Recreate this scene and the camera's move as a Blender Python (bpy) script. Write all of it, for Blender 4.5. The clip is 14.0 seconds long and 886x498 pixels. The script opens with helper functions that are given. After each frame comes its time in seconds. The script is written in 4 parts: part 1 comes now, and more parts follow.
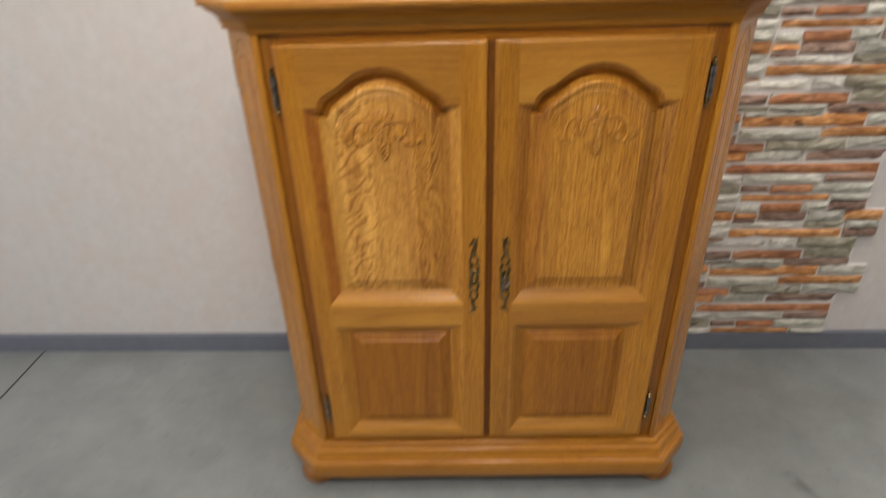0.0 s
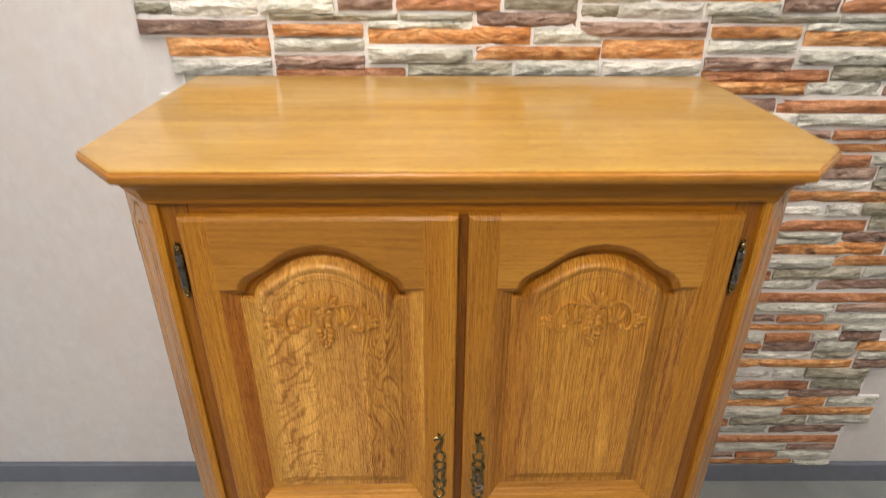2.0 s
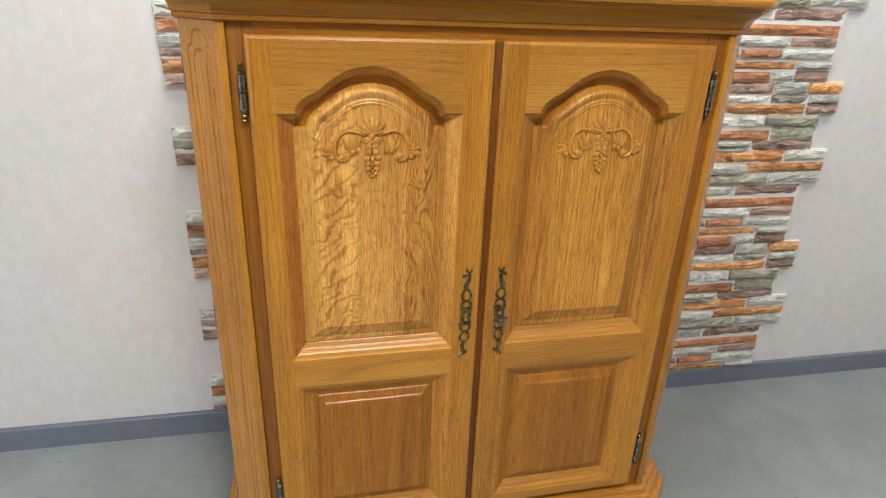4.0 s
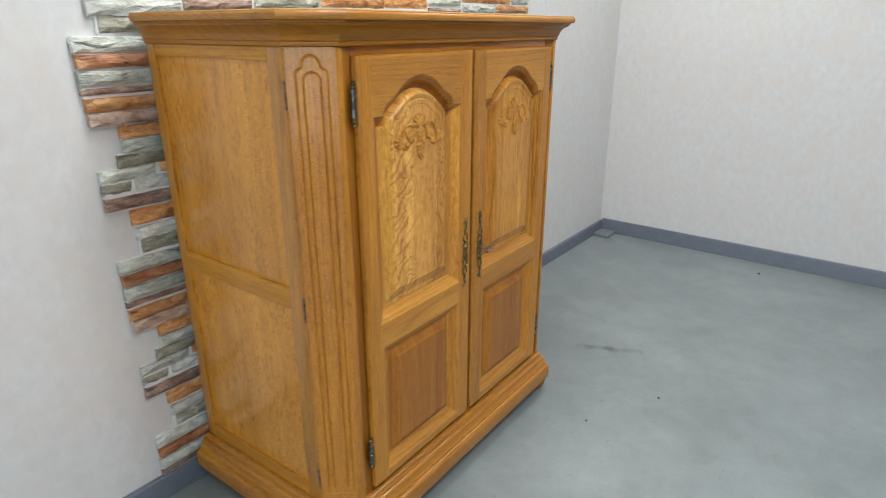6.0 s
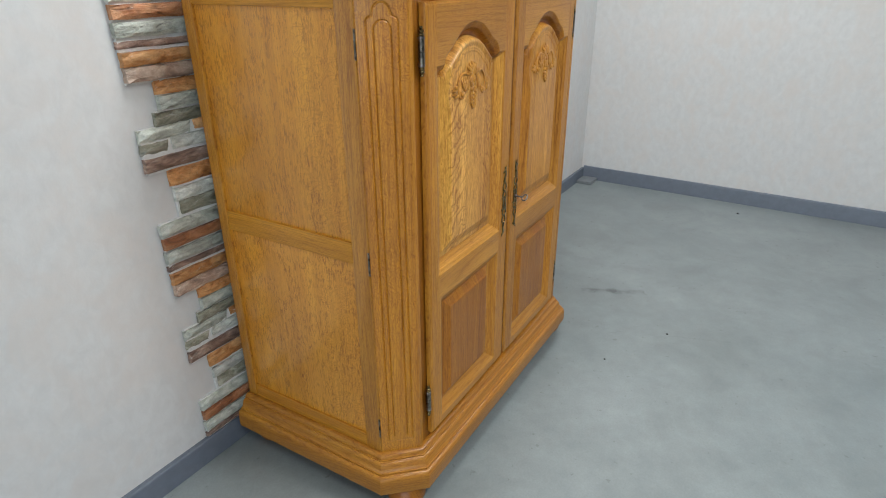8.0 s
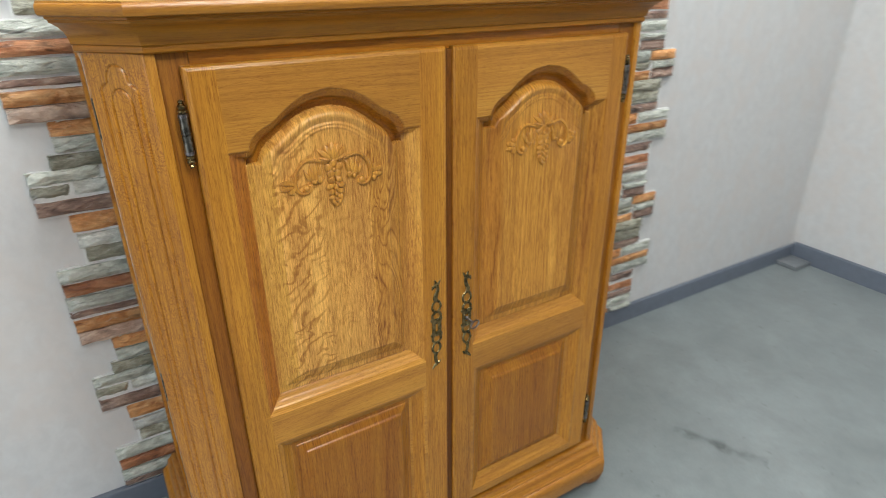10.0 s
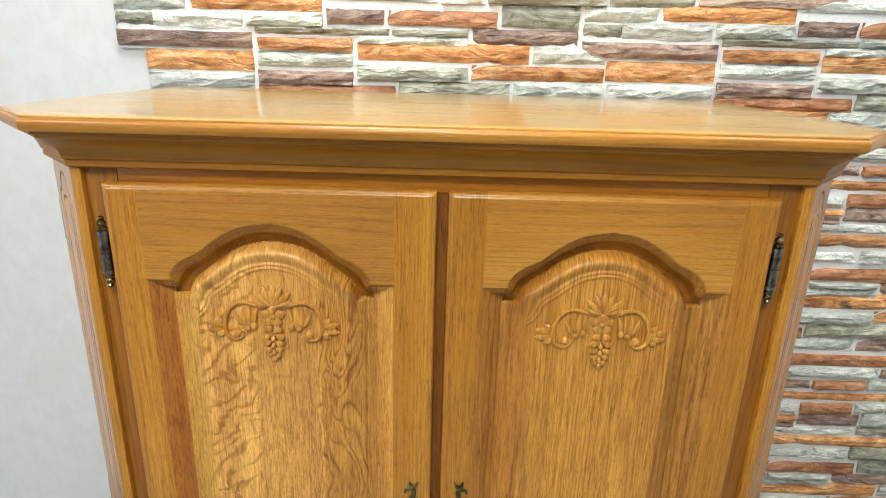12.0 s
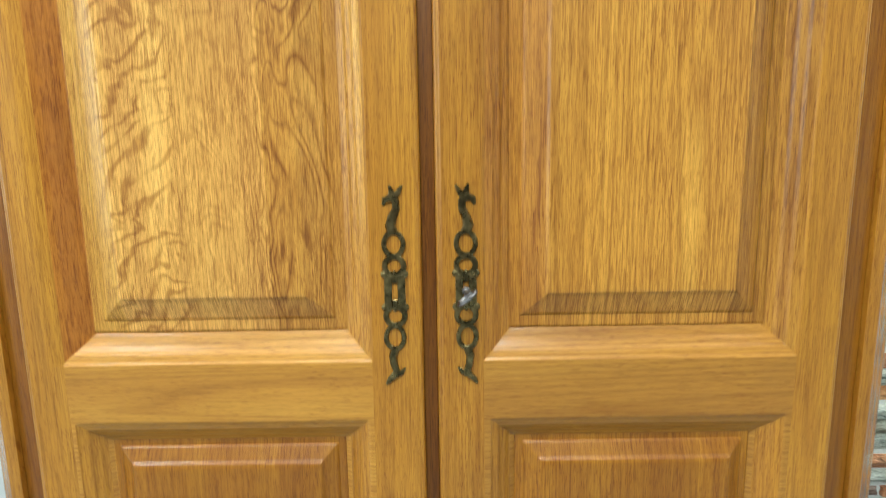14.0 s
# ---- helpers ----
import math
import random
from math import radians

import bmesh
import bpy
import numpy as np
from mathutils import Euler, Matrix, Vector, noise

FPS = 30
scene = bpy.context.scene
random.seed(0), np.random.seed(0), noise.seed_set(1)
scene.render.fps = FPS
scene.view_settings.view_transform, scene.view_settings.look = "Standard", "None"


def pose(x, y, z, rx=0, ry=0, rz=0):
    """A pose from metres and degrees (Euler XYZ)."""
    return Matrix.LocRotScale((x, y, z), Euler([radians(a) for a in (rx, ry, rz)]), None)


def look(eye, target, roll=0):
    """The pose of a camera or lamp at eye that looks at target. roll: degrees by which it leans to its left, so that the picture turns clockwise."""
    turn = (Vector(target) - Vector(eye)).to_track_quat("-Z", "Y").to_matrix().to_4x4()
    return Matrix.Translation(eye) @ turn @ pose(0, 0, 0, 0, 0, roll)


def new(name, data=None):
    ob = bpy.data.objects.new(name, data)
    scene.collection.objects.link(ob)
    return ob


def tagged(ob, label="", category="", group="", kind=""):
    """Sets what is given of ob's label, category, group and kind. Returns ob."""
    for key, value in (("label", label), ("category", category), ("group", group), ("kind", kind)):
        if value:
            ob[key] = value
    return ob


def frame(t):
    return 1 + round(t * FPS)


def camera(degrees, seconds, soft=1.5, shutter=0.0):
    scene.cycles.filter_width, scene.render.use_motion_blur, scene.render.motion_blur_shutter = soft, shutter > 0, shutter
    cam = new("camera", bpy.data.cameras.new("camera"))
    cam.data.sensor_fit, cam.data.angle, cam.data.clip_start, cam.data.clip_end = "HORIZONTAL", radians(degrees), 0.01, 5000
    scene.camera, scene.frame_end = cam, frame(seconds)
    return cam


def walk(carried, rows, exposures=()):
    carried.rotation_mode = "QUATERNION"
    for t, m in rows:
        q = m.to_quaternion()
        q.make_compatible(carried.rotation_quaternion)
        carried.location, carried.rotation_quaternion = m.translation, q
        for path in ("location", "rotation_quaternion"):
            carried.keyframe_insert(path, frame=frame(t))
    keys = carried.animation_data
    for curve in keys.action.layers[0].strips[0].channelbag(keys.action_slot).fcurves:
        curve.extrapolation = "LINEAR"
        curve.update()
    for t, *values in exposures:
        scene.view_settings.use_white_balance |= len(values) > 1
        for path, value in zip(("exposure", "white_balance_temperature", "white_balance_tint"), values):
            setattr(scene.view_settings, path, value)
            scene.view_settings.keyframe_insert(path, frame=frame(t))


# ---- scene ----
cam = camera(73.3, 14.0, soft=1.0, shutter=0.4)
PATH = [
    (0, (-0.078, -1.217, 1.522), (-0.124, 0.516, 0.524), -1.8),
    (0.5, (-0.095, -0.94, 1.657), (0.091, 0.845, 0.776), 0.3),
    (1, (-0.092, -0.833, 1.742), (-0.025, 0.951, 0.84), -0.1),
    (1.5, (-0.075, -0.824, 1.754), (-0.028, 0.953, 0.838), -0.3),
    (2, (-0.055, -0.824, 1.673), (-0.009, 0.944, 0.739), 0.4),
    (2.5, (-0.03, -0.858, 1.519), (-0.001, 0.901, 0.567), -1.2),
    (2.7, (-0.027, -0.875, 1.471), (0.036, 0.904, 0.558), -0.7),
    (4.8, (-0.73, -1.136, 1.315), (0.317, 0.428, 0.637), 1.0),
    (5, (-0.837, -1.089, 1.299), (0.414, 0.32, 0.631), 0.6),
    (5.5, (-1.09, -0.981, 1.32), (0.342, 0.25, 0.66), 2.3),
    (6, (-1.358, -0.899, 1.346), (0.149, 0.216, 0.651), -0.0),
    (6.5, (-1.532, -0.718, 1.355), (0.05, 0.279, 0.644), -0.4),
    (7, (-1.611, -0.613, 1.343), (0.026, 0.212, 0.542), 1.6),
    (7.2, (-1.612, -0.6, 1.34), (0.024, 0.197, 0.51), 1.7),
    (9.3, (-0.983, -0.884, 1.387), (0.292, 0.424, 0.572), -1.8),
    (9.5, (-0.863, -0.879, 1.401), (0.375, 0.462, 0.583), -0.7),
    (10, (-0.574, -0.91, 1.409), (0.369, 0.639, 0.566), -0.4),
    (10.5, (-0.366, -0.948, 1.441), (0.203, 0.792, 0.636), 1.5),
    (11, (-0.185, -0.853, 1.445), (0.269, 0.957, 0.727), 3.4),
    (11.5, (-0.057, -0.775, 1.468), (0.145, 1.102, 0.808), 3.1),
    (12, (-0.006, -0.745, 1.458), (0.01, 1.159, 0.843), 1.6),
    (12.5, (-0.045, -0.733, 1.394), (0.042, 1.17, 0.784), 0.3),
    (13, (-0.018, -0.681, 1.288), (0.014, 1.227, 0.691), -0.5),
    (13.3, (0.006, -0.652, 1.165), (0.008, 1.275, 0.63), -0.8),
    (13.5, (0.02, -0.627, 1.093), (0.011, 1.293, 0.533), -1.1),
    (14, (0.016, -0.608, 0.885), (0.008, 1.364, 0.554), -0.9),
]
# the camera's own exposure and white balance: seconds, stops, kelvin, tint
EXPOSURES = [(0.0, -0.50, 6850, 14), (0.5, -0.49, 6950, 16), (1.0, -0.35, 6900, 14), (1.5, -0.36, 6850, 13), (2.0, -0.37, 6950, 15), (2.7, -0.06, 6800, 13), (5.0, -0.04, 5950, 6), (6.0, -0.20, 5900, 5), (7.0, -0.29, 5800, 4), (9.5, -0.23, 5900, 4), (11.0, 0.0, 5900, 3), (12.5, 0.08, 5950, 1), (14.0, 0.40, 5550, -10)]
walk(cam, [(t, look(eye, target, roll)) for t, eye, target, roll in PATH], EXPOSURES)

# ---------------------------------------------------------------- light
ROOM = Matrix.Rotation(radians(-0.92), 4, "Z")      # the room stands turned a little against the cabinet

world = bpy.data.worlds.new("sky")
scene.world = world
world.use_nodes = True
wn = world.node_tree
sky = wn.nodes.new("ShaderNodeTexSky")
sky.sky_type, sky.sun_disc = "NISHITA", False
sky.sun_elevation, sky.sun_rotation = radians(35), radians(250)
wn.nodes["Background"].inputs["Strength"].default_value = 0.12
wn.links.new(sky.outputs[0], wn.nodes["Background"].inputs["Color"])


def area_lamp(name, eye, target, w, h, watts, colour):
    data = bpy.data.lights.new(name, "AREA")
    data.shape, data.size, data.size_y, data.energy, data.color = "RECTANGLE", w, h, watts, colour
    ob = new(name, data)
    ob.matrix_world = ROOM @ look(eye, target)
    return ob


WARM, COOL = (1.0, 0.955, 0.90), (0.80, 0.90, 1.0)
for px, py, watts in ((-0.25, -0.05, 33), (-1.7, -1.55, 33), (0.0, -1.55, 55), (1.65, -0.12, 24), (-0.8, -3.6, 7), (1.2, -3.6, 5)):
    area_lamp("ceiling_panel_light", (px, py, 2.82), (px, py, 0), 0.6, 0.6, watts, WARM)
area_lamp("shop_window_daylight", (-4.28, -2.2, 1.35), (0, -2.2, 1.2), 3.4, 2.1, 46, COOL)

# ---------------------------------------------------------------- materials


class Nodes:
    """A small helper to write node materials."""

    def __init__(self, name, rough=0.5, metal=0.0):
        self.mat = bpy.data.materials.new(name)
        self.mat.use_nodes = True
        self.t = self.mat.node_tree
        self.bsdf = self.t.nodes["Principled BSDF"]
        self.put("Roughness", rough)
        self.put("Metallic", metal)

    def put(self, socket, value):
        self.set(self.bsdf.inputs[socket], value)

    def set(self, sock, value):
        if hasattr(value, "is_output"):
            self.t.links.new(value, sock)
        elif isinstance(value, tuple) and len(value) == 3 and sock.type == "RGBA":
            sock.default_value = (*value, 1)
        else:
            sock.default_value = value

    def node(self, kind, **sockets):
        n = self.t.nodes.new(kind)
        for key, value in sockets.items():
            self.set(n.inputs[key.replace("_", " ")], value)
        return n

    def coords(self, kind="Object"):
        return self.node("ShaderNodeTexCoord").outputs[kind]

    def random(self):
        return self.node("ShaderNodeObjectInfo").outputs["Random"]

    def mapped(self, vec, scale=(1, 1, 1), shift=(0, 0, 0)):
        return self.node("ShaderNodeMapping", Vector=vec, Scale=scale, Location=shift).outputs[0]

    def noise(self, vec, scale, detail=4.0, rough=0.55, distort=0.0):
        return self.node("ShaderNodeTexNoise", Vector=vec, Scale=scale, Detail=detail, Roughness=rough, Distortion=distort).outputs["Fac"]

    def ramp(self, fac, stops, mode="LINEAR"):
        n = self.node("ShaderNodeValToRGB", Fac=fac)
        r = n.color_ramp
        r.interpolation = mode
        while len(r.elements) < len(stops):
            r.elements.new(0.5)
        for e, (p, c) in zip(r.elements, stops):
            e.position = p
            e.color = (*c, 1) if isinstance(c, tuple) else (c, c, c, 1)
        return n.outputs["Color"]

    def math(self, op, a, b=0.0, clamp=False):
        n = self.t.nodes.new("ShaderNodeMath")
        n.operation, n.use_clamp = op, clamp
        self.set(n.inputs[0], a)
        self.set(n.inputs[1], b)
        return n.outputs[0]

    def mix(self, fac, a, b, blend="MIX"):
        n = self.t.nodes.new("ShaderNodeMix")
        n.data_type, n.blend_type = "RGBA", blend
        self.set(n.inputs[0], fac)
        self.set(n.inputs[6], a)
        self.set(n.inputs[7], b)
        return n.outputs[2]

    def axes(self, vec):
        return self.node("ShaderNodeSeparateXYZ", Vector=vec).outputs

    def bump(self, height, strength=0.3, distance=0.002):
        self.put("Normal", self.node("ShaderNodeBump", Height=height, Strength=strength, Distance=distance).outputs[0])


def oak(name, grain="z", tint=1.0, boards=(), across=0, lines=0.5, dash=0.0, tilt=14.0, figure=(), red=0.0, pale=1.0, blue=1.0, wavy=0.0, pores=1.0, even=0.0, gloss=0.4, ray=(0.56, 0.44, 0.30), rings=0.5, flame=(), coat=0.22, skin="y", stroke=(80.0, 8.0, 21.0, -30.0)):
    """Honey-varnished oak. grain: the axis of the fibres; boards: (place across, tone) of glued boards;
    lines: dark growth lines; rings: how strongly the year rings draw; dash: slanted ray flecks;
    figure: (from, to, share) of a wavy cross figure; flame: (from, to, share) of bowed flat-sawn rings;
    stroke: the figure's lines a metre, their wandering and its scale, their slant; skin: the axis that the board's face looks along, through which the pattern runs on."""
    tint *= 1.10
    m = Nodes(name, 0.36)
    vec = m.coords()
    rnd = m.random()
    off = m.node("ShaderNodeCombineXYZ", X=m.math("MULTIPLY", rnd, 7.3), Y=m.math("MULTIPLY", rnd, 3.1), Z=m.math("MULTIPLY", rnd, 11.7)).outputs[0]
    moved = m.node("ShaderNodeVectorMath", Vector=vec)
    moved.operation = "ADD"
    m.set(moved.inputs[1], off)
    p = moved.outputs[0]

    def run(k, shift=(0, 0, 0)):
        return m.mapped(p, tuple(k if axis == grain else 0.12 if axis == skin else 1.0 for axis in "xyz"), shift)

    def comb(field, count):
        """Thin dark lines along the level lines of a field: 0 on a line, 1 between."""
        saw = m.math("FRACT", m.math("MULTIPLY", field, count))
        return m.math("MULTIPLY", m.math("ABSOLUTE", m.math("SUBTRACT", saw, 0.5)), 2.0)

    def zone(lo, hi):
        x = m.axes(vec)[across]
        return m.math("MULTIPLY", m.math("SUBTRACT", 1.0, m.math("DIVIDE", m.math("ABSOLUTE", m.math("SUBTRACT", x, (lo + hi) / 2)), (hi - lo) * 0.56), True), 4.0, True)

    warp = m.noise(p, 5.0, 2.0)
    band = m.noise(run(0.05), 26.0, 4.0, 0.55, 0.4)
    streak = m.noise(run(0.040), 560.0, 3.0, 0.8, 0.30)
    pore = m.noise(run(0.085), 940.0, 1.0, 0.5, 0.25 + 0.4 * wavy)
    line = m.noise(run(0.045 + 0.04 * wavy, (3, 1, 2)), 330.0, 2.0, 0.6, 0.6 + 1.2 * wavy)
    cloud = m.noise(p, 3.2, 3.0)
    r = 1.032 + red
    g, b = tint * pale * 1.025, tint * pale * blue * 0.74
    col = m.ramp(band, [(0.28 - 0.25 * even, (0.322 * tint * r, 0.124 * g, 0.0084 * b)), (0.50, (0.400 * tint * r, 0.167 * g, 0.0115 * b)), (0.72 + 0.25 * even, (0.470 * tint * r, 0.214 * g, 0.0172 * b))])
    # year rings: close straight lines, drawn out along the fibres
    ring = comb(m.noise(run(0.022, (1, 4, 2)), 7.0, 1.5, 0.45, 0.15), 58.0)
    col = m.mix(rings, col, m.mix(1.0, col, m.ramp(ring, [(0.0, (0.68, 0.57, 0.42)), (0.35, (0.98, 0.98, 0.97)), (1.0, (1.07, 1.08, 1.10))]), "MULTIPLY"))
    col = m.mix((0.42 + 0.45 * lines) * (1 - 0.5 * even), col, m.ramp(streak, [(0.33, (0.58, 0.46, 0.32)), (0.47, (0.97, 0.96, 0.95)), (0.64, (1.17, 1.20, 1.24))]), "MULTIPLY")
    where = m.ramp(m.noise(run(0.30, (5, 2, 0)), 30.0, 2.0), [(0.30, 0.45), (0.70, 1.0)])
    col = m.mix(m.math("MULTIPLY", where, min(1.0, lines)), col, m.mix(1.0, col, m.ramp(line, [(0.38, (0.58, 0.46, 0.32)), (0.50, (1.0, 1.0, 1.0)), (0.66, (1.10, 1.12, 1.16))]), "MULTIPLY"))
    col = m.mix(m.math("MULTIPLY", where, min(1.0, 0.85 * pores)), col, m.mix(1.0, col, m.ramp(pore, [(0.34, (0.60, 0.46, 0.30)), (0.42, (1.0, 1.0, 1.0))]), "MULTIPLY"))
    col = m.mix(1.0, col, m.ramp(cloud, [(0.3, (0.90, 0.88, 0.84)), (0.7, (1.06, 1.06, 1.06))]), "MULTIPLY")
    if dash:
        # slanted ray flecks in loose patches
        for at, size, lean, need in ((3.1, 78.0, tilt, 0.575), (9.7, 118.0, -tilt * 0.6, 0.585)):
            n = m.node("ShaderNodeMapping", Vector=p, Location=(at, at * 0.7, at * 0.3), Rotation=(radians(lean), radians(lean), 0.0), Scale=tuple(0.12 if axis == skin else 0.50 if axis == "z" else 1.9 for axis in "xyz"))
            f = m.noise(n.outputs[0], size, 2.0, 0.45, 0.8)
            patch = m.ramp(m.noise(m.mapped(p, (1.4, 1.4, 0.6), (at * 2, 0, 0)), 17.0, 2.0), [(0.38, 0.05), (0.56, 1.0)])
            col = m.mix(m.math("MULTIPLY", m.math("MULTIPLY", m.ramp(f, [(need - 0.02, 0.0), (need + 0.025, 1.0)]), patch), 0.85 * min(1.17, dash)), col, m.mix(1.0, col, ray, "MULTIPLY"))
    for lo, hi, share in flame:
        # bowed rings of a flat-sawn board
        f = comb(m.noise(m.mapped(p, (1.0, 0.12, 0.30), (2, 5, 1)), 15.0, 2.5, 0.5, 0.7), 19.0)
        patch = m.ramp(m.noise(m.mapped(p, (1, 1, 0.7)), 26.0, 2.0), [(0.36, 0.25), (0.60, 1.0)])
        col = m.mix(m.math("MULTIPLY", m.math("MULTIPLY", zone(lo, hi), patch), share), col, m.mix(1.0, col, m.ramp(f, [(0.0, (0.48, 0.35, 0.20)), (0.25, (0.76, 0.66, 0.50)), (0.55, (1.0, 1.0, 1.0)), (1.0, (1.10, 1.12, 1.16))]), "MULTIPLY"))
    if figure:
        # wavy strokes across the fibres inside one glued board
        wander = m.noise(m.mapped(p, tuple(0.12 if axis == skin else 1.0 for axis in "xyz")), stroke[2], 2.5, 0.55, 0.8)
        slant = m.math("ADD", m.math("MULTIPLY", m.axes(p)[2], stroke[0]), m.math("MULTIPLY", m.axes(p)[across], stroke[3]))
        f = comb(m.math("ADD", slant, m.math("MULTIPLY", wander, stroke[1])), 1.0)
        patch = m.ramp(m.noise(m.mapped(p, (1, 1, 1), (0, 3, 7)), 31.0, 2.0), [(0.34, 0.10), (0.52, 1.0)])
        wave = m.ramp(f, [(0.0, (0.58, 0.45, 0.29)), (0.24, (0.70, 0.59, 0.42)), (0.42, (1.02, 1.02, 1.02)), (1.0, (1.09, 1.11, 1.16))])
        col = m.mix(m.math("MULTIPLY", m.math("MULTIPLY", zone(figure[0], figure[1]), patch), figure[2]), col, m.mix(1.0, col, wave, "MULTIPLY"))
    if boards:
        x = m.axes(vec)[across]
        lo, hi = boards[0][0], boards[-1][0] + 0.2
        fac = m.math("DIVIDE", m.math("SUBTRACT", x, lo), hi - lo)
        col = m.mix(1.0, col, m.ramp(fac, [((b_ - lo) / (hi - lo), c) for b_, c in boards], "CONSTANT"), "MULTIPLY")
    col = m.mix(1.0, col, m.ramp(rnd, [(0.0, (0.93, 0.91, 0.88)), (1.0, (1.06, 1.06, 1.06))]), "MULTIPLY")
    m.put("Base Color", col)
    m.put("Roughness", m.ramp(warp, [(0.3, 0.40), (0.7, 0.52)]))
    m.put("Specular IOR Level", 0.34)
    m.put("Coat Weight", gloss)
    m.put("Coat Roughness", m.ramp(cloud, [(0.3, coat * 0.85), (0.7, coat * 1.2)]))
    m.put("Coat IOR", 1.5)
    h = m.math("ADD", m.math("MULTIPLY", streak, 0.6), m.math("MULTIPLY", pore, 0.6))
    m.bump(h, 0.3, 0.0012)
    m.put("Coat Normal", m.node("ShaderNodeBump", Height=m.math("ADD", m.math("MULTIPLY", h, 0.4), band), Strength=0.12, Distance=0.0015).outputs[0])
    return m.mat


OAK_V = oak("oak_upright", "z", 1.04, lines=0.55, pores=0.9, even=0.35, rings=0.40, pale=1.03, blue=1.7)
OAK_V_SIDE = oak("oak_side_stile", "z", 1.12, lines=0.60, pores=1.1, even=0.3, pale=1.06, blue=1.5, skin="x", gloss=1.0, coat=0.18)
OAK_H = oak("oak_level", "x", 1.09, lines=0.25, pores=0.8, even=0.4, pale=1.09, blue=2.6)
OAK_PLINTH = oak("oak_plinth", "x", 0.90, lines=0.35, pores=0.9, even=0.3, pale=1.02, blue=1.6, red=0.02)
OAK_CORNICE = oak("oak_cornice", "x", 0.82, lines=0.2, red=0.06, pores=0.5, even=0.3, blue=1.2, gloss=0.12, coat=0.30)
# dark-stained frame; the shade beside the proud doors is in the tint too
OAK_FRAME_SHADED = oak("oak_frame_shaded", "z", 0.66, lines=0.4, red=0.12, pores=0.6)
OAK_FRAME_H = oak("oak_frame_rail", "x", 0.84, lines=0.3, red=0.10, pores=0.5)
OAK_POST = oak("oak_post", "z", 1.16, lines=0.5, dash=0.0, figure=(-2.0, 2.0, 0.75), stroke=(130.0, 9.0, 55.0, 90.0), wavy=0.7, pores=0.9, gloss=1.0, coat=0.18, skin="")
OAK_SIDE = oak("oak_side", "z", 1.52, [(0.10, (0.98, 0.97, 0.95)), (0.235, (1.04, 1.05, 1.06)), (0.335, (0.96, 0.95, 0.92)), (0.455, (1.03, 1.02, 1.0))], 1, lines=0.15, even=0.5, dash=0.75, ray=(0.58, 0.48, 0.30), tilt=22.0, figure=(0.12, 0.27, 0.40), stroke=(70.0, 7.0, 30.0, 45.0), pores=0.4, pale=1.08, blue=1.6, rings=0.2, skin="x", gloss=1.0, coat=0.16)
OAK_DEPTH = oak("oak_side_rail", "y", 1.28, lines=0.3, pores=0.4, pale=1.08, blue=1.5, skin="x")
# the sheen seen along the top is mixed into this paler oak
OAK_TOP = oak("oak_top", "x", 1.06, [(-0.1, (0.98, 0.97, 0.95)), (0.075, (1.03, 1.03, 1.04)), (0.205, (0.97, 0.96, 0.94)), (0.335, (1.02, 1.03, 1.04)), (0.47, (0.99, 0.98, 0.96))], 1, lines=0.35, dash=0.0, pores=1.1, pale=1.45, blue=3.5, even=0.5, gloss=1.0, coat=0.16, rings=0.3, skin="z")
OAK_EDGE = oak("oak_edging", "x", 1.00, lines=0.3, pores=0.6, even=0.3, pale=1.05, blue=2.2)
OAK_CARVED = oak("oak_carved", "z", 1.24, lines=0.4, pale=1.12, blue=2.6, coat=0.28)
OAK_PANEL_L = oak("oak_panel_figured", "z", 1.47, [(-0.42, (0.68, 0.48, 0.22)), (-0.3700, (0.90, 0.88, 0.66)), (-0.332, (1.08, 1.10, 1.16)), (-0.262, (1.03, 1.03, 1.05)), (-0.168, (0.80, 0.73, 0.56)), (-0.090, (0.86, 0.80, 0.55))], lines=0.75, dash=0.35, tilt=26.0, ray=(0.74, 0.62, 0.44), figure=(-0.338, -0.255, 0.85), stroke=(34.0, 5.0, 15.0, -30.0), flame=[(-0.240, -0.165, 0.30), (-0.172, -0.100, 0.95)], wavy=1.0, rings=0.15, pores=0.8, pale=1.24, blue=4.2)
OAK_PANEL_R = oak("oak_panel_straight", "z", 1.24, [(0.04, (0.84, 0.76, 0.60)), (0.120, (0.88, 0.83, 0.75)), (0.160, (1.06, 1.06, 1.06)), (0.320, (0.82, 0.78, 0.65))], rings=0.7, lines=0.8, dash=0.15, ray=(0.74, 0.62, 0.44), wavy=0.3, pores=0.85, pale=1.13, blue=2.8)
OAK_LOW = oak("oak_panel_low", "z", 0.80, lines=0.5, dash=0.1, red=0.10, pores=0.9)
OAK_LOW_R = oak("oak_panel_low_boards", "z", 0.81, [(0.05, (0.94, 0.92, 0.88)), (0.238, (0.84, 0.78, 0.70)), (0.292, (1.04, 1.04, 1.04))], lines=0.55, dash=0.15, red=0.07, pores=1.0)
OAK_DARK = oak("oak_inside", "z", 0.44, lines=1.0, red=0.25, gloss=0.15)
# red-brown strip, tinted far down so its colour carries the gap's shade
OAK_REBATE_SHADED = oak("oak_rebate_shaded", "z", 0.27, lines=0.8, red=0.30, gloss=0.05)
# darker oak for the arch moulding: the shade in its cove, as colour
OAK_ARCH_SHADE = oak("oak_arch_shade", "y", 0.76, lines=0.7, red=0.08, pores=1.0, gloss=0.3, skin="")
OAK_FOOT = oak("oak_foot", "z", 0.62, red=0.15)


